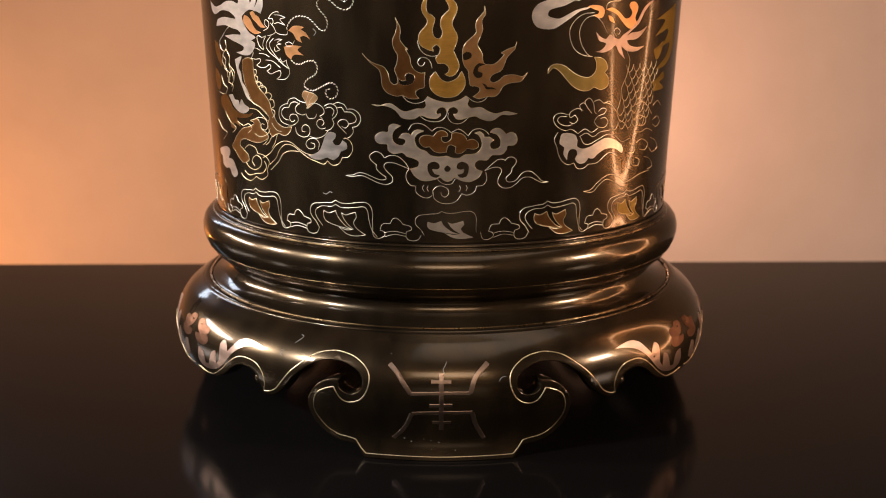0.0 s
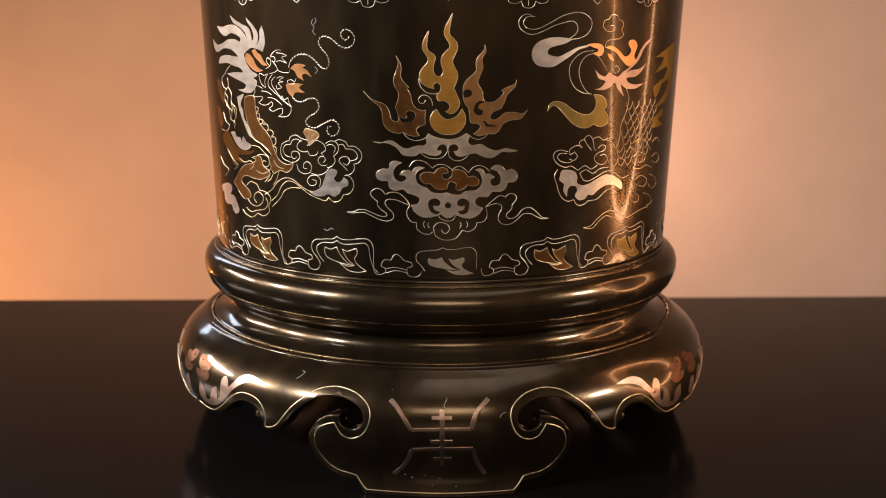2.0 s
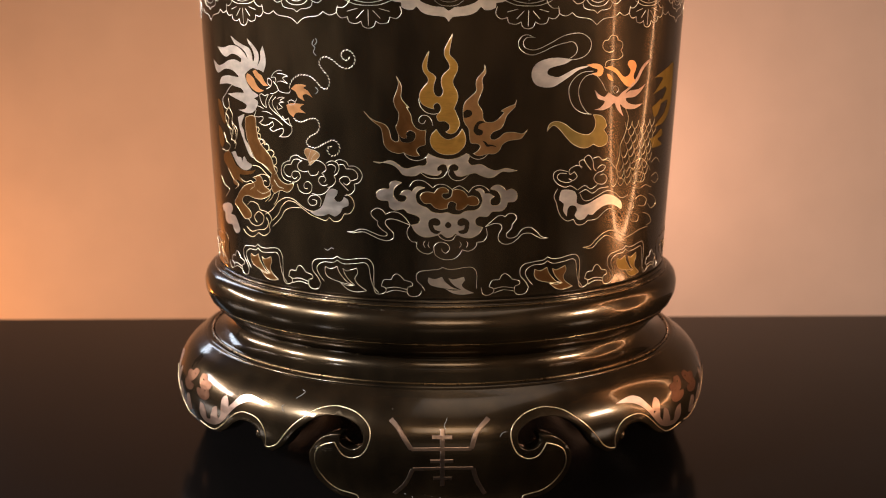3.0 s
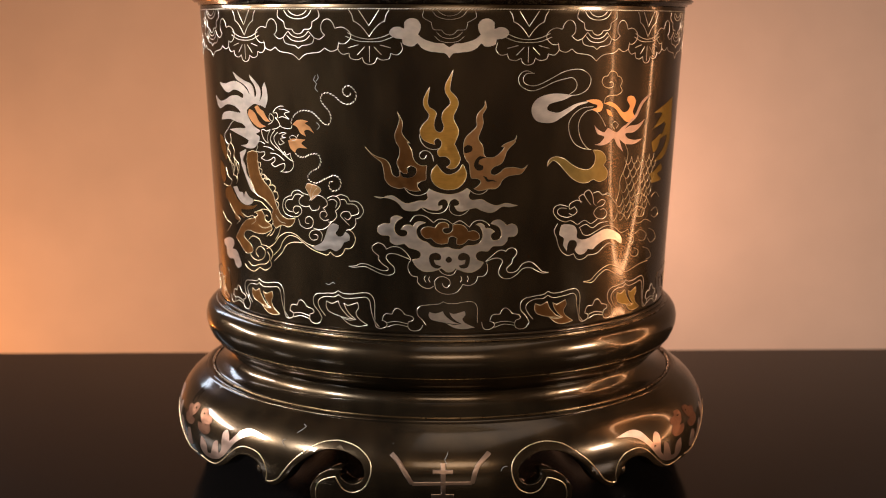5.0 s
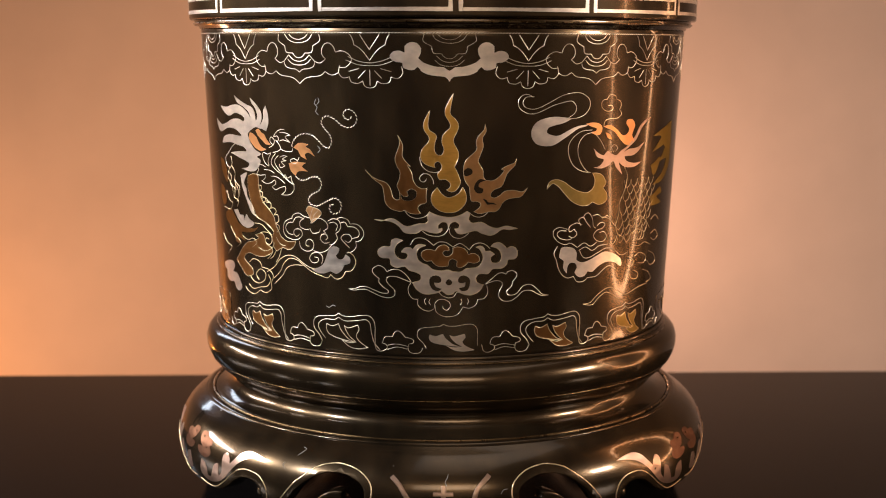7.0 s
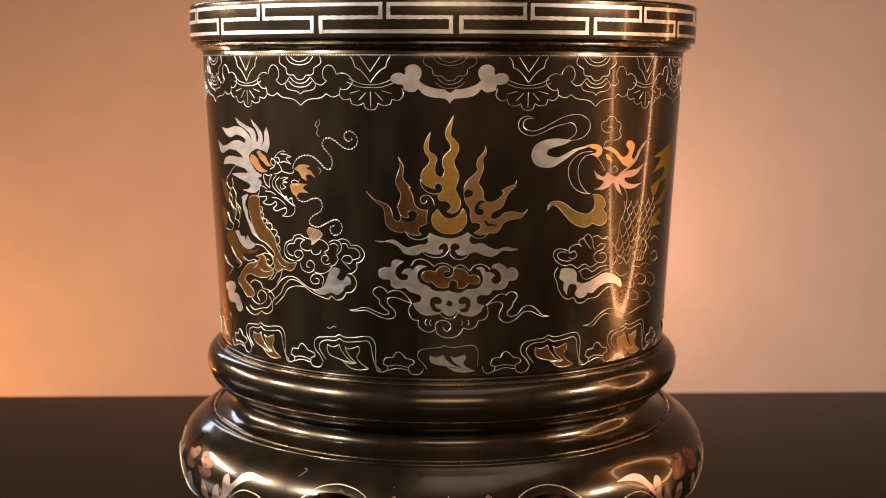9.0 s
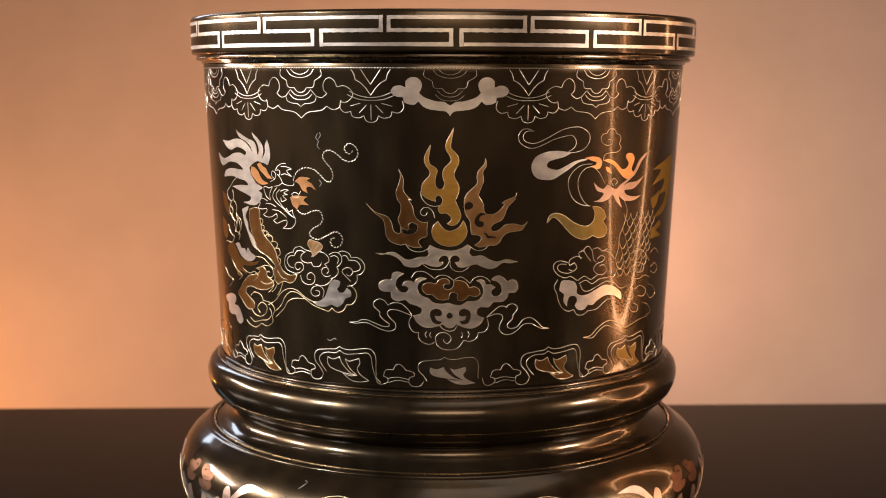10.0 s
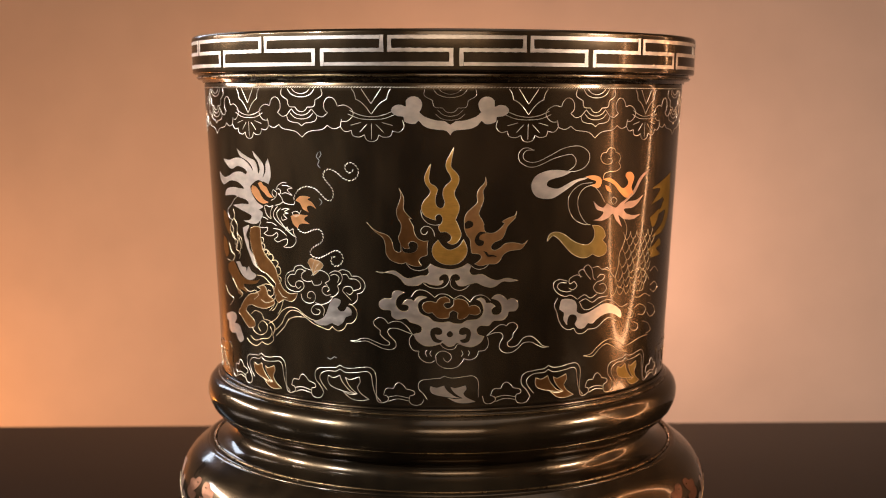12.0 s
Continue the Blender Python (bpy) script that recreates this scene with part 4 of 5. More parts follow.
sheet("whisker_inlay", [(55.1, 146.1, 1), (56.8, 143.1), (60.1, 141.9), (58.1, 139.8), (55.5, 139.3, 1), (59.2, 138.9), (62.8, 139.9), (64.7, 141.2), (66.7, 138.7), (70, 136.2, 1), (68.6, 138.6), (67.8, 140.6), (71.1, 138.8), (76.6, 138.5), (81.3, 140, 1), (76.4, 139.9), (72.2, 140.8), (70.7, 142.5), (75.4, 142.7), (78.9, 144.1), (82.4, 147, 1), (78, 145.4), (73.1, 145.1), (70.3, 144.2), (73.4, 146.1), (77, 148.3), (80.6, 152.7), (86.3, 156.2, 1)] + [(82.2, 155.1), (78.7, 152.8), (76.1, 149.4), (71.7, 146.1), (68.6, 144.7), (66.3, 143.2), (63.3, 144.1), (61.6, 145), (60, 143.5), (57.2, 144.4)], ROSE)
edged_sheet("tail_inlay", [(36.5, 132.6, 1), (37.3, 134.9), (39.7, 135.8), (43.1, 134.9), (46.4, 132.7), (49.7, 131.2), (53.4, 130.7), (55.9, 132.4), (56.3, 135.2), (55.1, 137.5, 1), (58.3, 137.1), (60.6, 135.6), (61.6, 133.3, 1), (60.3, 131.9, 1), (62.4, 129.6), (62.1, 127.1), (59, 126.1), (55.8, 127.2, 1), (53.2, 126.1), (50.2, 126.3), (46.7, 127.9), (43.8, 130.5), (40.9, 133.4), (38.6, 134.5)], OLIVE)
wire([(71.1, 138.8), (73.1, 135.2), (71.9, 130.1), (69.7, 126.1), (69.4, 121.6), (67.9, 117.6, 1), (64.6, 120.4), (61, 121.5)], GOLD_WIRE)
wire([(67.9, 117.6), (69.4, 114.8), (72.9, 113), (75.2, 110.6)], GOLD_WIRE)
wire([(50, 111.3), (47, 113), (44.6, 112.7), (41.7, 113.9), (39.8, 116.1), (40, 118.1), (42.2, 118.9), (45.5, 118.1)])
wire([(47.4, 114.6), (45.3, 114.3), (42.4, 115.1), (41.2, 116.6), (42.3, 117.7), (45.1, 117.5)])
wire([(45.9, 115.7), (47.9, 114.9), (49.5, 116.2), (48.2, 117.9, 1), (46.3, 117.1), (46.2, 118.9), (49.1, 120.1), (51.6, 119.3)])
wire([(51.1, 119), (50, 121.1), (51.9, 121.9), (53.6, 120), (55.6, 118)])
wire([(53.3, 120.4), (52.2, 122.3), (54.2, 123.4), (56.1, 121.4), (56.8, 118.5), (58, 117.6, 1)])
wire([(56.1, 122.1), (58.8, 122.5), (61.1, 121.1), (63.6, 121.7), (66.2, 119), (67.9, 117.6)])
wire([(58.5, 118.4), (60.3, 119.5), (62.4, 118.9), (61.3, 117.4), (58.6, 116.8), (57.1, 115), (58.8, 113.1), (62, 112.6), (63.6, 114.3), (62, 116.1), (59.8, 115.8)])
wire([(50, 111.3), (53, 112.7), (56, 111.3), (58.9, 112.6)])
wire([(50.6, 110.1), (53.6, 111.2), (56.9, 109.7), (60.1, 111.1), (64.7, 111.3)])
sheet("scroll_inlay", [(42.6, 109.8, 1), (43.2, 111.6), (45.6, 111.8), (48.6, 111), (49.9, 108.9), (49.8, 106.9), (52.4, 105.8), (55.5, 106.2), (58.9, 107.5), (63.1, 108.7), (67.8, 107.7), (72.2, 105.1), (72.5, 102.5), (68.1, 104.5), (63.4, 104.8), (59.5, 103.3), (57.4, 101.9), (55.2, 102.3, 1), (53.7, 100.8), (51.2, 100.6), (49.3, 102.4), (50.2, 104), (49.4, 105.7), (46.9, 105.9), (46, 104.3), (45.9, 102.3, 1), (44.3, 104.4), (44.4, 106.9)] + [(42.5, 108.2)], SILVER)
wire([(41.6, 112.3), (40.3, 109.8), (41.4, 107.3, 1), (42.2, 104.6), (43.9, 102), (46.4, 100.6), (48.9, 101, 1), (50.5, 99), (53.3, 98.8), (55.3, 100, 1), (59.5, 100.2), (63, 102.3), (66, 103.3), (69.9, 101.6)])
wire([(51.1, 110), (52.8, 107.6), (55.4, 107.2), (59.2, 108.5), (63.6, 109.9), (67.7, 109.1), (72.1, 106.6), (76.3, 107.2)])
wire([(78.5, 113.9), (81.5, 115.2), (86.8, 113.6), (86.2, 111.3), (81.9, 111.4), (80.1, 113.1)], GOLD_WIRE)
wire([(81.1, 105.1), (85.1, 106.1), (90.1, 104), (88.5, 101.8), (83.9, 102.4)], GOLD_WIRE)
wire([(77.4, 100.3), (79.6, 97.2), (83.8, 96.5), (84.4, 98.5), (81.3, 99.8)], GOLD_WIRE)
wire([(78.7, 119.1), (83.3, 119.9), (88, 117.7), (91.5, 114.6)], GOLD_WIRE)
wire([(79, 109.6), (83.9, 108.8), (88.3, 109.6), (93.6, 108.1)], GOLD_WIRE)
wire([(53.8, 90.4, 1), (57.3, 90.7), (60, 92.7), (63.6, 94.6), (67.3, 95.2), (71.3, 93.8), (76.1, 91.5), (79.8, 91.9), (86, 93.1), (93.4, 93.4)], GOLD_WIRE)
wire([(53.8, 90.4, 1), (58.2, 89.8), (61.4, 92.1), (64.9, 93.6), (68.4, 92.5), (72.6, 90.3), (77.4, 89.2)], GOLD_WIRE)
sheet("feather_inlay", [(108.2, 154, 1), (102.1, 152.4), (93.9, 150.3), (89.1, 148.9, 1), (96.5, 148.5), (92.7, 145.3), (89.1, 143, 1), (97.2, 144.6), (102.3, 145.6), (99.1, 141.5), (93.8, 138.5, 1), (103.7, 139.9), (101.7, 135.7), (94.9, 132.4), (90.9, 130.6, 1), (101.2, 131.9), (107.9, 136.7), (109.4, 144.2)], OLIVE)
sheet("feather_inlay", [(88.7, 126.6, 1), (93, 127.2), (99, 129.5), (100.9, 127.1), (96.1, 125.9), (101, 123.4), (91.1, 122.9, 1), (90.8, 124.9)], OLIVE)
wire([(-94.6, 135.1), (-91.8, 133.2), (-93.2, 130.3), (-89.4, 129), (-90.8, 125.9), (-87.2, 124.6), (-88.4, 122.3)], GOLD_WIRE)
wire([(-91.2, 137.5), (-88.6, 135), (-89, 132), (-85.7, 129.8), (-86.1, 126.3)], GOLD_WIRE)
wire([(-97, 127.4), (-95.2, 124.4), (-92.2, 123.2), (-94.7, 120.8), (-100.7, 121)], GOLD_WIRE)
wire([(-95.7, 114.2), (-91.9, 111.2), (-87.3, 109.2), (-90.4, 107.1)], GOLD_WIRE)
wire([(-104.4, 110.3), (-100.6, 107.5), (-95.8, 106.4), (-100.1, 103.2)], GOLD_WIRE)
wire([(-86.1, 111.9), (-82, 110.7), (-78.1, 111.6), (-76, 110.1), (-79.1, 108.1)], GOLD_WIRE)
wire([(-74.7, 108.6), (-71.4, 107.7), (-67.4, 109), (-65.5, 111.3)], GOLD_WIRE)
wire([(-79, 125.3), (-77.7, 122.5), (-74.4, 119.5), (-69.9, 118.3), (-66.9, 116.5)], GOLD_WIRE)
wire([(-64.7, 113.4), (-62.5, 111.1), (-59.7, 110.6)], GOLD_WIRE)
sheet("scroll_inlay", [(-101.1, 139.9, 1), (-97.5, 138.5), (-95.8, 135), (-95.3, 130.8), (-98.5, 132.6), (-101.1, 136.1)], BROWN)
sheet("scroll_inlay", [(-103.1, 130.1, 1), (-99.3, 128.3), (-97.6, 124.1), (-100.6, 121.7), (-103.5, 124.6)], BROWN)
wire([(-85.5, 146.3), (-89.3, 144.6), (-92.5, 142.3), (-96.1, 139.9), (-95.4, 137.4), (-92.4, 136.4)])
wire([(92.9, 112.3), (97.3, 113.2), (100.4, 110.7), (96.8, 109.4), (93.2, 110.7)], GOLD_WIRE)
wire([(91.8, 105.9), (97.2, 104.1), (99.7, 101.2), (95, 100.1), (91.4, 102.3)], GOLD_WIRE)
wire([(87.9, 99.3), (93.2, 97.7), (96, 94.7), (91.7, 94)], GOLD_WIRE)
wire([(76.4, 105.7), (80.4, 103.7), (79.9, 101.7), (76.8, 102)], GOLD_WIRE)
wire([(74, 115.4), (75.9, 117.3), (79, 116.1)], GOLD_WIRE)
wire([(92, 117.7), (96.2, 119), (100.4, 116.8)], GOLD_WIRE)
sheet("feather_inlay", [(104.1, 150.6, 1), (99.5, 146), (102.6, 144.2), (108.7, 146.4)], OLIVE)
sheet("feather_inlay", [(88.8, 138.2, 1), (92.6, 139.4), (96.8, 140.8), (95.2, 136.7), (91.4, 134.4)], OLIVE)
wire([(-44, 163.2), (-44.8, 161.6), (-43.7, 160.4), (-44.4, 158.9), (-43.3, 157.7)], SCUFF, half=0.16, name="scuff")
wire([(-43.3, 163.6), (-42.9, 162.4), (-43.9, 161.2)], SCUFF, half=0.16, name="scuff")
wire([(-42.9, 90.6), (-41.7, 90.1), (-40.1, 91.1), (-39.1, 90.7)], SCUFF, half=0.16, name="scuff")
wire([(-44.2, 147.1), (-43.1, 145.9), (-44.1, 144.7)], SCUFF, half=0.16, name="scuff")

# overlapping small scales at the neck of the scrollwork
for i in range(9):
    for j in range(5):
        u, v = 73.5 + 4.1 * j + (2.05 if i % 2 else 0.0) - 0.10 * i * i, 134.0 - 2.5 * i
        wire([(u - 2.0, v), (u - 1.5, v - 1.7), (u, v - 2.9), (u + 1.5, v - 1.7), (u + 2.0, v)], GOLD_WIRE, half=0.09, name="scale_wire")

# ---------------------------------------------------------------- lower border: arches with leaves, small crowns between
ARCH_OUTER = [(-6.9, 77.6), (-8.3, 80), (-10.3, 82.2), (-10.4, 84.9), (-8.8, 86.4), (-6.2, 86.8), (-4, 87.1), (-1.6, 87.3), (0, 88.3, 1), (2, 87.5), (5.2, 87.5), (8.5, 88.1), (11.7, 88.2), (13.4, 86.8), (14.0, 84.4), (13.9, 81.4), (14.0, 78.6)]
LOOP_A = [(-8.5, 78.6), (-7.8, 76.3), (-5.9, 75.8), (-3.9, 76.9), (-4.2, 78.3), (-5.6, 78.7)]
LOOP_B = [(4, 78.8), (3.7, 77.3), (4.3, 75.9), (6.2, 75.4), (8.2, 76), (9.0, 77.6)]
ARCH_INNER = [(-5.5, 78.7), (-7.4, 80.8), (-8.5, 83), (-7.7, 84.7), (-5.2, 85.8), (-1.7, 85.9), (0, 86.9, 1), (2.4, 85.8), (7.3, 86.2), (10.6, 86.7), (12.1, 85.5), (12.6, 82.3), (13.6, 78.7), (15.7, 76.2)]
LEAF_A = [(-4.8, 84.2, 1), (-2.7, 83.5), (-0.1, 84.6, 1), (0.7, 82.6), (2.3, 80.7), (4, 79.2), (6.2, 78.4, 1), (3.6, 78.6), (1.3, 79), (-0.1, 79.3, 1), (-1.9, 79.7), (-4.2, 80.7), (-5.1, 82.5)]
LEAF_B = [(2.2, 84, 1), (3.7, 83.3), (5.7, 83.9), (7.5, 84.6, 1), (7.9, 82.8), (6.8, 80.9), (7.6, 79.1), (9.3, 77.8), (11.2, 76.7, 1), (7.5, 76), (4, 76.6), (1.1, 78.8, 1), (4, 78), (6.7, 78.4, 1), (4.5, 80.1), (3, 82)]
CROWN = [(-5.6, 78.7), (-4.6, 81), (-1.9, 81.2, 1), (-1, 82.9), (0.4, 83.3), (1.8, 82.3), (2.6, 81.2, 1), (5.4, 80.5), (5.6, 79.2), (4, 78.8)]
CROWN_BASE = [(-3.9, 78.0), (-0.5, 78.6), (3.7, 77.9)]
CROWN_FOOT = [(-3.8, 76.5), (-0.4, 77.5), (3.7, 76.9)]
LAPPET_TOP = [(-14.2, 179.1), (-13.5, 180.9), (-12.1, 182.1), (-10.4, 181.9), (-9.2, 180.2), (-9.3, 178), (-10.5, 176.8, 1), (-8.4, 175.4), (-6.3, 175.9, 1), (-4.2, 178.1)]
LAPPET_EDGE = [(-14.2, 179.1), (-16.8, 179.5), (-19.3, 178.1), (-19.8, 176.1), (-17.8, 174.1), (-15.4, 174, 1), (-15, 172.2), (-12.5, 171.4), (-10.2, 172.5, 1), (-8.2, 171.1), (-4.3, 170.6), (-2.2, 170), (0, 168.3, 1)]
LAPPET_INNER = [(-6.3, 175.7), (-5.7, 174.1), (-3.5, 173.4), (-1.5, 173.2), (0, 172.2, 1)]
SCALLOP = [(-8.2, 185.1), (-8.5, 182.9), (-5.8, 181.2, 1), (-5.2, 179), (-2.5, 178.7, 1), (-1.5, 177.5), (0, 177.1)]
ARC_A = [(-5.6, 185.1), (-4.2, 183.3), (-2, 182.4), (0, 182.2)]
ARC_B = [(-3.8, 185.1), (-2.4, 183.9), (0, 183.3)]
ARC_C = [(-4.2, 178.1), (-2.5, 176.5), (0, 175.9)]
ARC_D = [(-4.8, 176.7), (-2.9, 175.1), (0, 174.6)]
COLLAR = [(0, 169.5, 1), (-1.2, 171), (-4, 171.4), (-6.8, 171.8), (-9, 172.9), (-10.3, 174.4), (-11.4, 173.4), (-13.3, 173.4), (-15.1, 174.2), (-15.3, 175.7), (-17.2, 175.9), (-18.9, 176.8), (-19.4, 178.1), (-18.1, 179.5), (-16, 179.7), (-14.5, 179.1), (-14.5, 181.2), (-12.7, 182.5), (-10.5, 182.2), (-9.2, 180.5), (-9.4, 178.6), (-10.1, 177.3, 1), (-8.6, 175.9), (-6.4, 175), (-4, 174.4), (-1.8, 174.3), (0, 173.1)]
PETAL = [(0, 176.4, 1), (-1.9, 179), (-3.7, 180.7), (-5.3, 181.5, 1), (-5.8, 183.6), (-6.8, 185.1)]
PETAL_VEIN = [(0, 180, 1), (-1.7, 182.5), (-3.4, 185.1)]
BAND_A = [(-7.6, 177.7), (-4, 176.2), (0, 175.6)]
BAND_B = [(-8.2, 176.5), (-4.2, 175), (0, 174.7)]
FAN_EDGE = [(-10.5, 174.6), (-11, 172.2), (-9.4, 170.5), (-7.1, 170.9, 1), (-6.6, 169.2), (-4.2, 168.7), (-2.5, 169.5, 1), (-1.8, 167.8), (0, 167.2)]
RAY_A = [(-1.5, 173.1), (-4.1, 170.4)]
RAY_B = [(-3.6, 173.7), (-7.3, 172.7)]
def squat(points, du, factor, wide=1.0):
    return [(p[0] * wide + du, 77.0 + (p[1] - 77.0) * factor, *p[2:]) for p in points]


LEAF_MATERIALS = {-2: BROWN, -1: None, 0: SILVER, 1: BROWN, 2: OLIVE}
for k in range(-7, 8):
    at = 0.4 + 38.4 * k
    bright = k != 0
    tall, leaf_tall = (1.0, 1.0) if bright else (0.80, 0.74)
    # from the third arch outwards, shade is put into arch and leaf wire colour
    wire(squat(ARCH_OUTER, at, tall, 1.0 if bright else 0.87), mat=WIRE if abs(k) < 3 else WORN_AND_SHADED, half=0.15 if bright and abs(k) < 3 else 0.09, name="arch_wire")
    if bright and abs(k) < 3:
        wire(squat(ARCH_INNER, at, tall), name="arch_wire")
    mat = LEAF_MATERIALS.get(k)
    for leaf in (LEAF_A, LEAF_B):
        if mat is None:
            wire(squat(leaf, at, leaf_tall), WIRE if abs(k) < 3 else WORN_AND_SHADED, closed=True, name="leaf_wire")
        else:
            sheet("leaf_inlay", squat(leaf, at, leaf_tall), mat)
            if k:
                wire(squat(leaf, at, leaf_tall), GOLD_WIRE, closed=True, half=0.14, name="leaf_wire")
    half = 0.10 if k in (0, -1) else 0.16
    for line in (CROWN, CROWN_BASE, CROWN_FOOT, LOOP_A, LOOP_B):
        wire(moved(line, at + 22.2), half=half, name="crown_wire")

# ---------------------------------------------------------------- upper border: cloud collars and fans below a rope line
for k in range(11):
    at = (1.25 + 360 / 11 * k) * 1.6
    silver = k in (0, 3, 8)
    thin = 0.07 if silver else 0.155
    if silver:
        sheet("collar_inlay", moved(both(COLLAR)[:-1], at), SILVER)
    else:
        for s in (False, True):
            wire(moved(LAPPET_TOP, at, s), name="collar_wire")
        for line in (LAPPET_EDGE, LAPPET_INNER):
            wire(moved(both(line), at), name="collar_wire")
    for line in (SCALLOP, ARC_A, ARC_B, ARC_C, ARC_D):
        wire(moved(both(line), at), half=thin, name="scallop_wire")
    fan = at + 180 / 11 * 1.6
    for s in (False, True):
        for line in (PETAL, PETAL_VEIN, RAY_A, RAY_B):
            wire(moved(line, fan, s), name="fan_wire")
    for line in (BAND_A, BAND_B, FAN_EDGE):
        wire(moved(both(line), fan), name="fan_wire")
    wire([(fan, 173.3), (fan, 168.0)], name="fan_wire")
bm = bmesh.new()
for k in range(560):
    u = 576 * k / 560
    stroke(bm, [Vector((u - 0.42, 185.45)), Vector((u, 185.6)), Vector((u + 0.42, 185.75))], on_body, 0.2)
part("rope_line", bm, WIRE, body, "thin twisted silver rope line below the rim")

# ---------------------------------------------------------------- rim: meander of silver bars
UNIT = 360 / 13 * 1.6


def bar(points, half=0.66):
    """A flat strip with square corners."""
    line = [Vector(p) for p in points]
    dense = []
    for a, b in zip(line, line[1:]):
        n = max(1, int((b - a).length / 1.5))
        dense += [a + (b - a) * (i / n) for i in range(n)]
    dense.append(line[-1])
    bm, rows, n = bmesh.new(), [], len(dense)
    for i, p in enumerate(dense):
        d1 = (p - dense[i - 1]).normalized() if i else (dense[1] - p).normalized()
        d2 = (dense[i + 1] - p).normalized() if i < n - 1 else d1
        n1, n2 = Vector((-d1.y, d1.x)), Vector((-d2.y, d2.x))
        m = (n1 + n2) / max(0.3, 1 + n1.dot(n2))
        m *= half * (1 + 0.10 * math.sin(i * 1.7 + p.x))
        rows.append([bm.verts.new(on_rim(*(p + m), -0.1)), bm.verts.new(on_rim(*(p + m * 0.93), 0.12)), bm.verts.new(on_rim(*(p - m * 0.93), 0.12)), bm.verts.new(on_rim(*(p - m), -0.1))])
    for a, b in zip(rows, rows[1:]):
        for k in range(3):
            bm.faces.new((a[k], a[k + 1], b[k + 1], b[k]))
    bm.faces.new(rows[0])
    bm.faces.new(rows[-1][::-1])
    bmesh.ops.recalc_face_normals(bm, faces=bm.faces)
    return part("meander_inlay", bm, SILVER, rim, smooth=False)


T_LINE, M_UP, B_LINE = 202.2, 197.9, 193.3
for k in range(13):
    u = -10.6 * 1.6 + UNIT * k
    bar([(u + 0.945 * UNIT - 0.7, T_LINE), (u, T_LINE), (u, M_UP), (u + 0.43 * UNIT, M_UP), (u + 0.43 * UNIT, B_LINE), (u - 0.5 * UNIT + 0.72, B_LINE)])
    bar([(u - 0.5 * UNIT, B_LINE - 0.7), (u - 0.5 * UNIT, M_UP), (u - 0.055 * UNIT, M_UP), (u - 0.055 * UNIT, T_LINE + 0.7)])

# ---------------------------------------------------------------- foot: edge line, leaves, flowers and the emblem of bars
FOOT_LINE = [(0.5, 1.5), (-13.6, 1.6), (-23.2, 1.6, 1), (-25.1, 3.7), (-26.6, 6.2, 1), (-29.4, 6.8), (-32.3, 7.3), (-36, 9.6), (-38.8, 14.6), (-39, 19.3), (-37.5, 23.4), (-34.6, 25.6), (-31.8, 26.6, 1), (-30.9, 24.5), (-29.4, 22.1), (-26.7, 21.3), (-23.6, 22.8), (-21.6, 26), (-20.7, 30.3), (-21.8, 34), (-25.5, 37), (-30.3, 38.3), (-34.1, 38.2), (-38.5, 36.8), (-42.6, 33.6), (-46.1, 30.2), (-49.3, 26), (-52.3, 22.1)] + [(-55.6, 20.1), (-57.5, 20.1, 1), (-56.5, 23.8), (-57.6, 27.8), (-60.4, 30.2), (-65.6, 30.8), (-69.3, 29.5), (-73.3, 26.3), (-76.9, 23.1), (-83.3, 19.2), (-88.8, 18.6), (-94.4, 19.2)]
FOOT_LEAF = [(-90.9, 27.9, 1), (-88.4, 27.3), (-87.1, 25.1), (-87.1, 22.6), (-84.6, 22.9, 1), (-83.2, 25.8), (-81.8, 28.4), (-79.6, 29.3), (-79.5, 26.9), (-79.5, 24.5, 1), (-77.6, 26.6), (-77.4, 29.7), (-77.4, 32.8), (-75.6, 34.2), (-73.9, 32.6), (-73.4, 30.7, 1), (-71.1, 33.3), (-68.7, 35.8), (-65.3, 36.9), (-61.3, 36.5), (-57.9, 35.7, 1), (-62.3, 35.2), (-66.3, 34), (-69.8, 31.6), (-73.1, 28.1), (-75.8, 25.2), (-79.8, 22.4), (-84.9, 20.8)] + [(-89.7, 20.8), (-92.1, 23)]
FOOT_FLOWERS = ([(-94.5, 35.4), (-94.3, 37.2), (-90.7, 37.4), (-89.3, 36.1), (-86.2, 35.9), (-85.6, 34.1), (-89.1, 32.9), (-92.3, 33.1)], [(-107.1, 31.7), (-105, 33.9), (-100.9, 34), (-100.6, 32.6), (-97.5, 32.2), (-98.6, 30.2), (-102.5, 29.2), (-105.6, 29.8)])
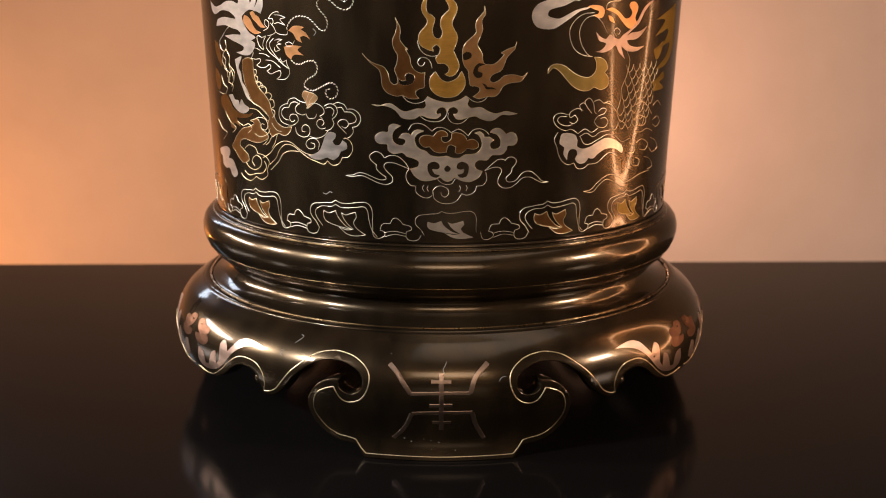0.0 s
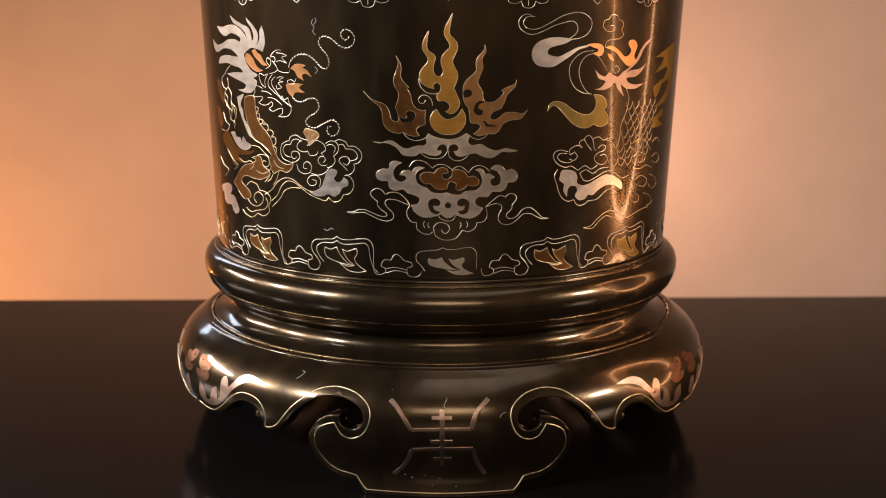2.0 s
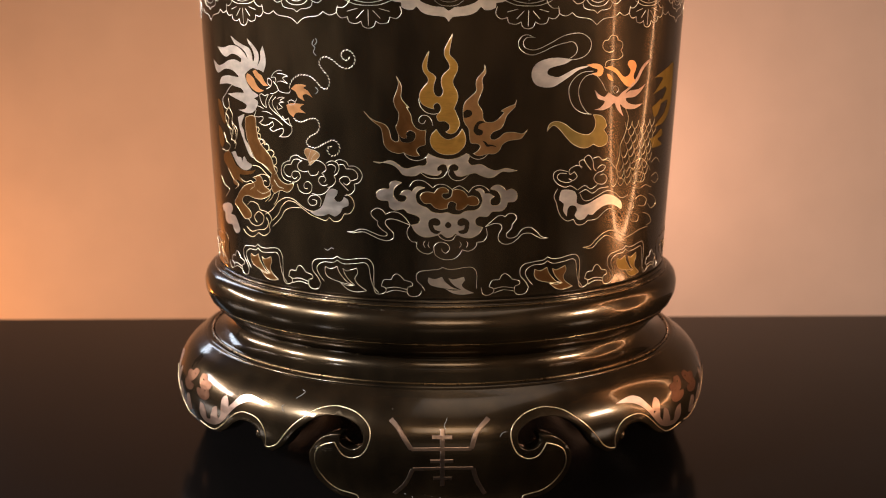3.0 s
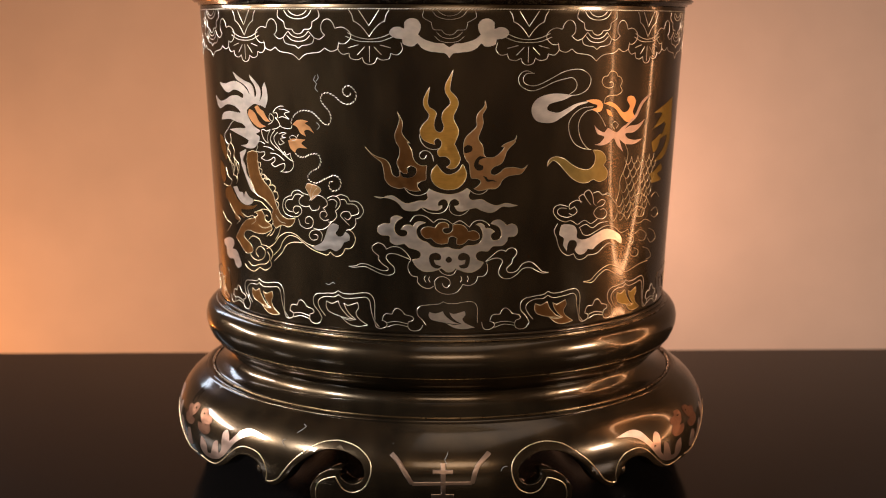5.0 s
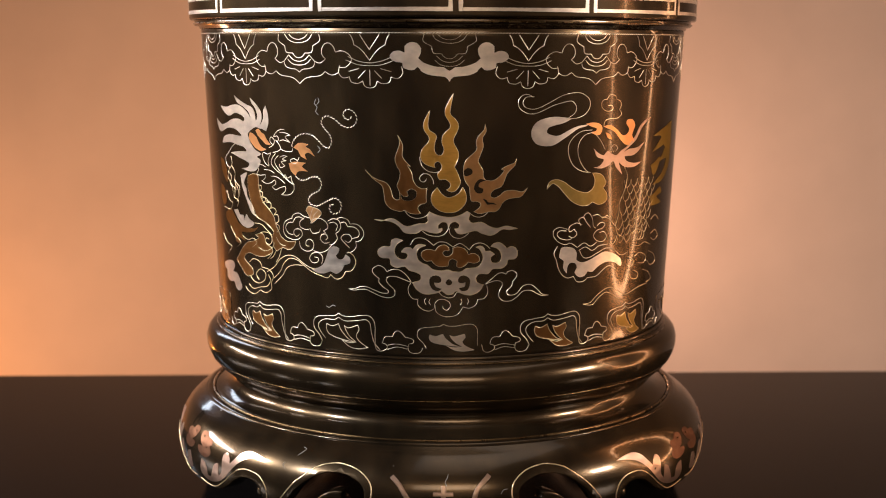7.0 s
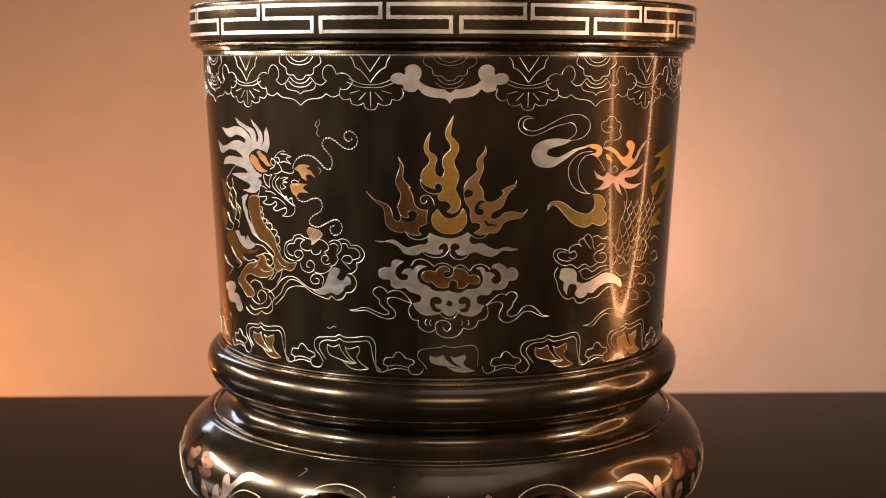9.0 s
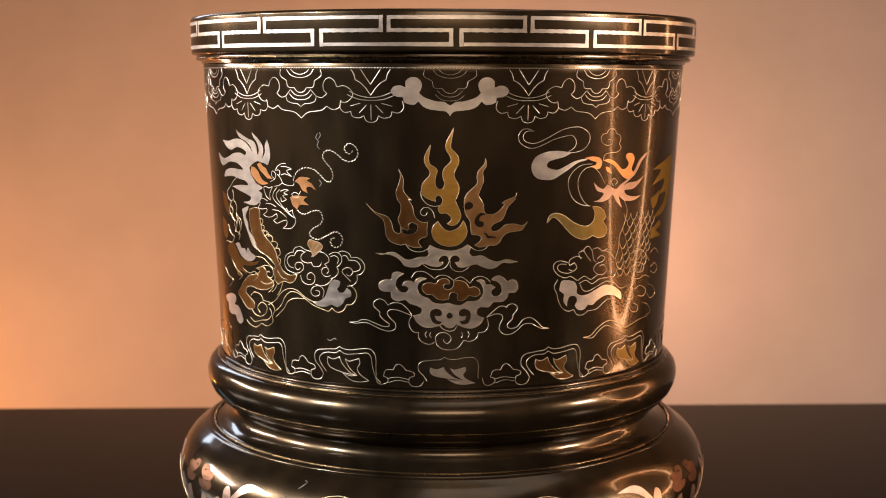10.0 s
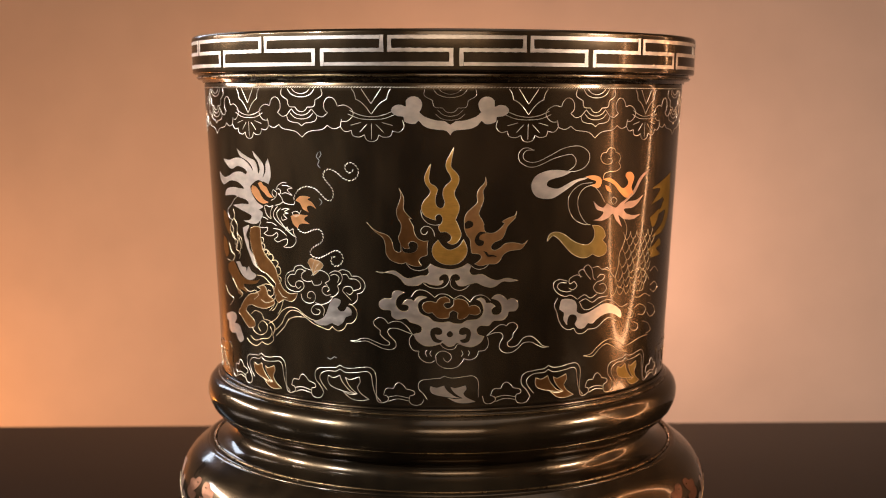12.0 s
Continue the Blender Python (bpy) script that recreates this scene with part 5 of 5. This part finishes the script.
EMBLEM = ([(-14.9, 35.9), (-12.4, 33.1), (-8.5, 26.1, 1)],
          [(-8.5, 26.1, 1), (0.3, 26.4), (9, 26.4, 1)],
          [(9, 26.4, 1), (10.5, 31.9), (14.3, 36.4)],
          [(0.5, 33.3), (0.6, 11.8)],
          [(-2.5, 30.5), (3.4, 30.5)],
          [(-3, 21.8), (3.8, 21.9)],
          [(-14.3, 8), (-10.7, 12.4), (-8.2, 18.5, 1)],
          [(-8.2, 18.5, 1), (0.4, 19), (9.7, 19, 1)],
          [(9.7, 19, 1), (11.1, 13.7), (13.9, 8)],
          [(-2.2, 14.9), (3.5, 14.9)])
SCRATCHES = ([(-47, 38.8), (-45.9, 39.7), (-44.8, 40.9), (-46, 41.3)], [(1.6, 33.1), (1, 34.4), (1.6, 35.6), (2, 36.9)], [(17.5, 30.2), (18.2, 31.5), (19.6, 31.7)], [(-49.9, 34.3), (-51.2, 35.5), (-50.3, 36.3)])
SPECKS = [(-10.9, 8), (-8.7, 6.9), (-4.8, 7.9), (-2.6, 7.3), (-0.1, 6.7), (-2.4, 4.2), (5, 3.8), (-15, -0.6), (1.3, -0.2), (-14.7, 38.8), (14.9, 1.5), (26.5, 37.2)]
KNOB = [(-60.8, 23.3)]
for k in range(3):
    at = 192 * k
    for s in (False, True):
        wire(moved(FOOT_LINE, at, s), GOLD_WIRE, foot, on_foot, 0.20, name="edge_line")
        sheet("foot_leaf_inlay", moved(FOOT_LEAF, at, s), ROSE, foot, on_foot)
        for flower in FOOT_FLOWERS:
            sheet("flower_inlay", moved(flower, at, s), RUST, foot, on_foot)
    for line in EMBLEM:
        bm = bmesh.new()
        stroke(bm, [p + Vector((at, 0)) for p in spline(line, step=0.5)], on_foot, 0.8, taper=False)
        part("emblem_bar", bm, DULL_ROSE, foot, smooth=False)
for line in SCRATCHES:
    wire(line, SCUFF, foot, on_foot, 0.09, name="scratch")
bm = bmesh.new()
for u, v in SPECKS:
    s = random.uniform(0.10, 0.22)
    stroke(bm, [Vector((u - s, v)), Vector((u, v + s * 0.4)), Vector((u + s, v))], on_foot, s)
part("dust", bm, SCUFF, foot, "pale dust specks")


def knob(at, v):
    """The rolled end of the apron's scroll, set just behind the skin."""
    bm = bmesh.new()
    bmesh.ops.create_uvsphere(bm, u_segments=20, v_segments=12, radius=0.0022)
    c = on_foot(at, v, -3.2)
    for w in bm.verts:
        w.co = c + w.co
    return bm


for k in range(3):
    for s in (1, -1):
        part("scroll_knob", knob(192 * k + s * KNOB[0][0], KNOB[0][1] - 0.6), BRONZE, foot)
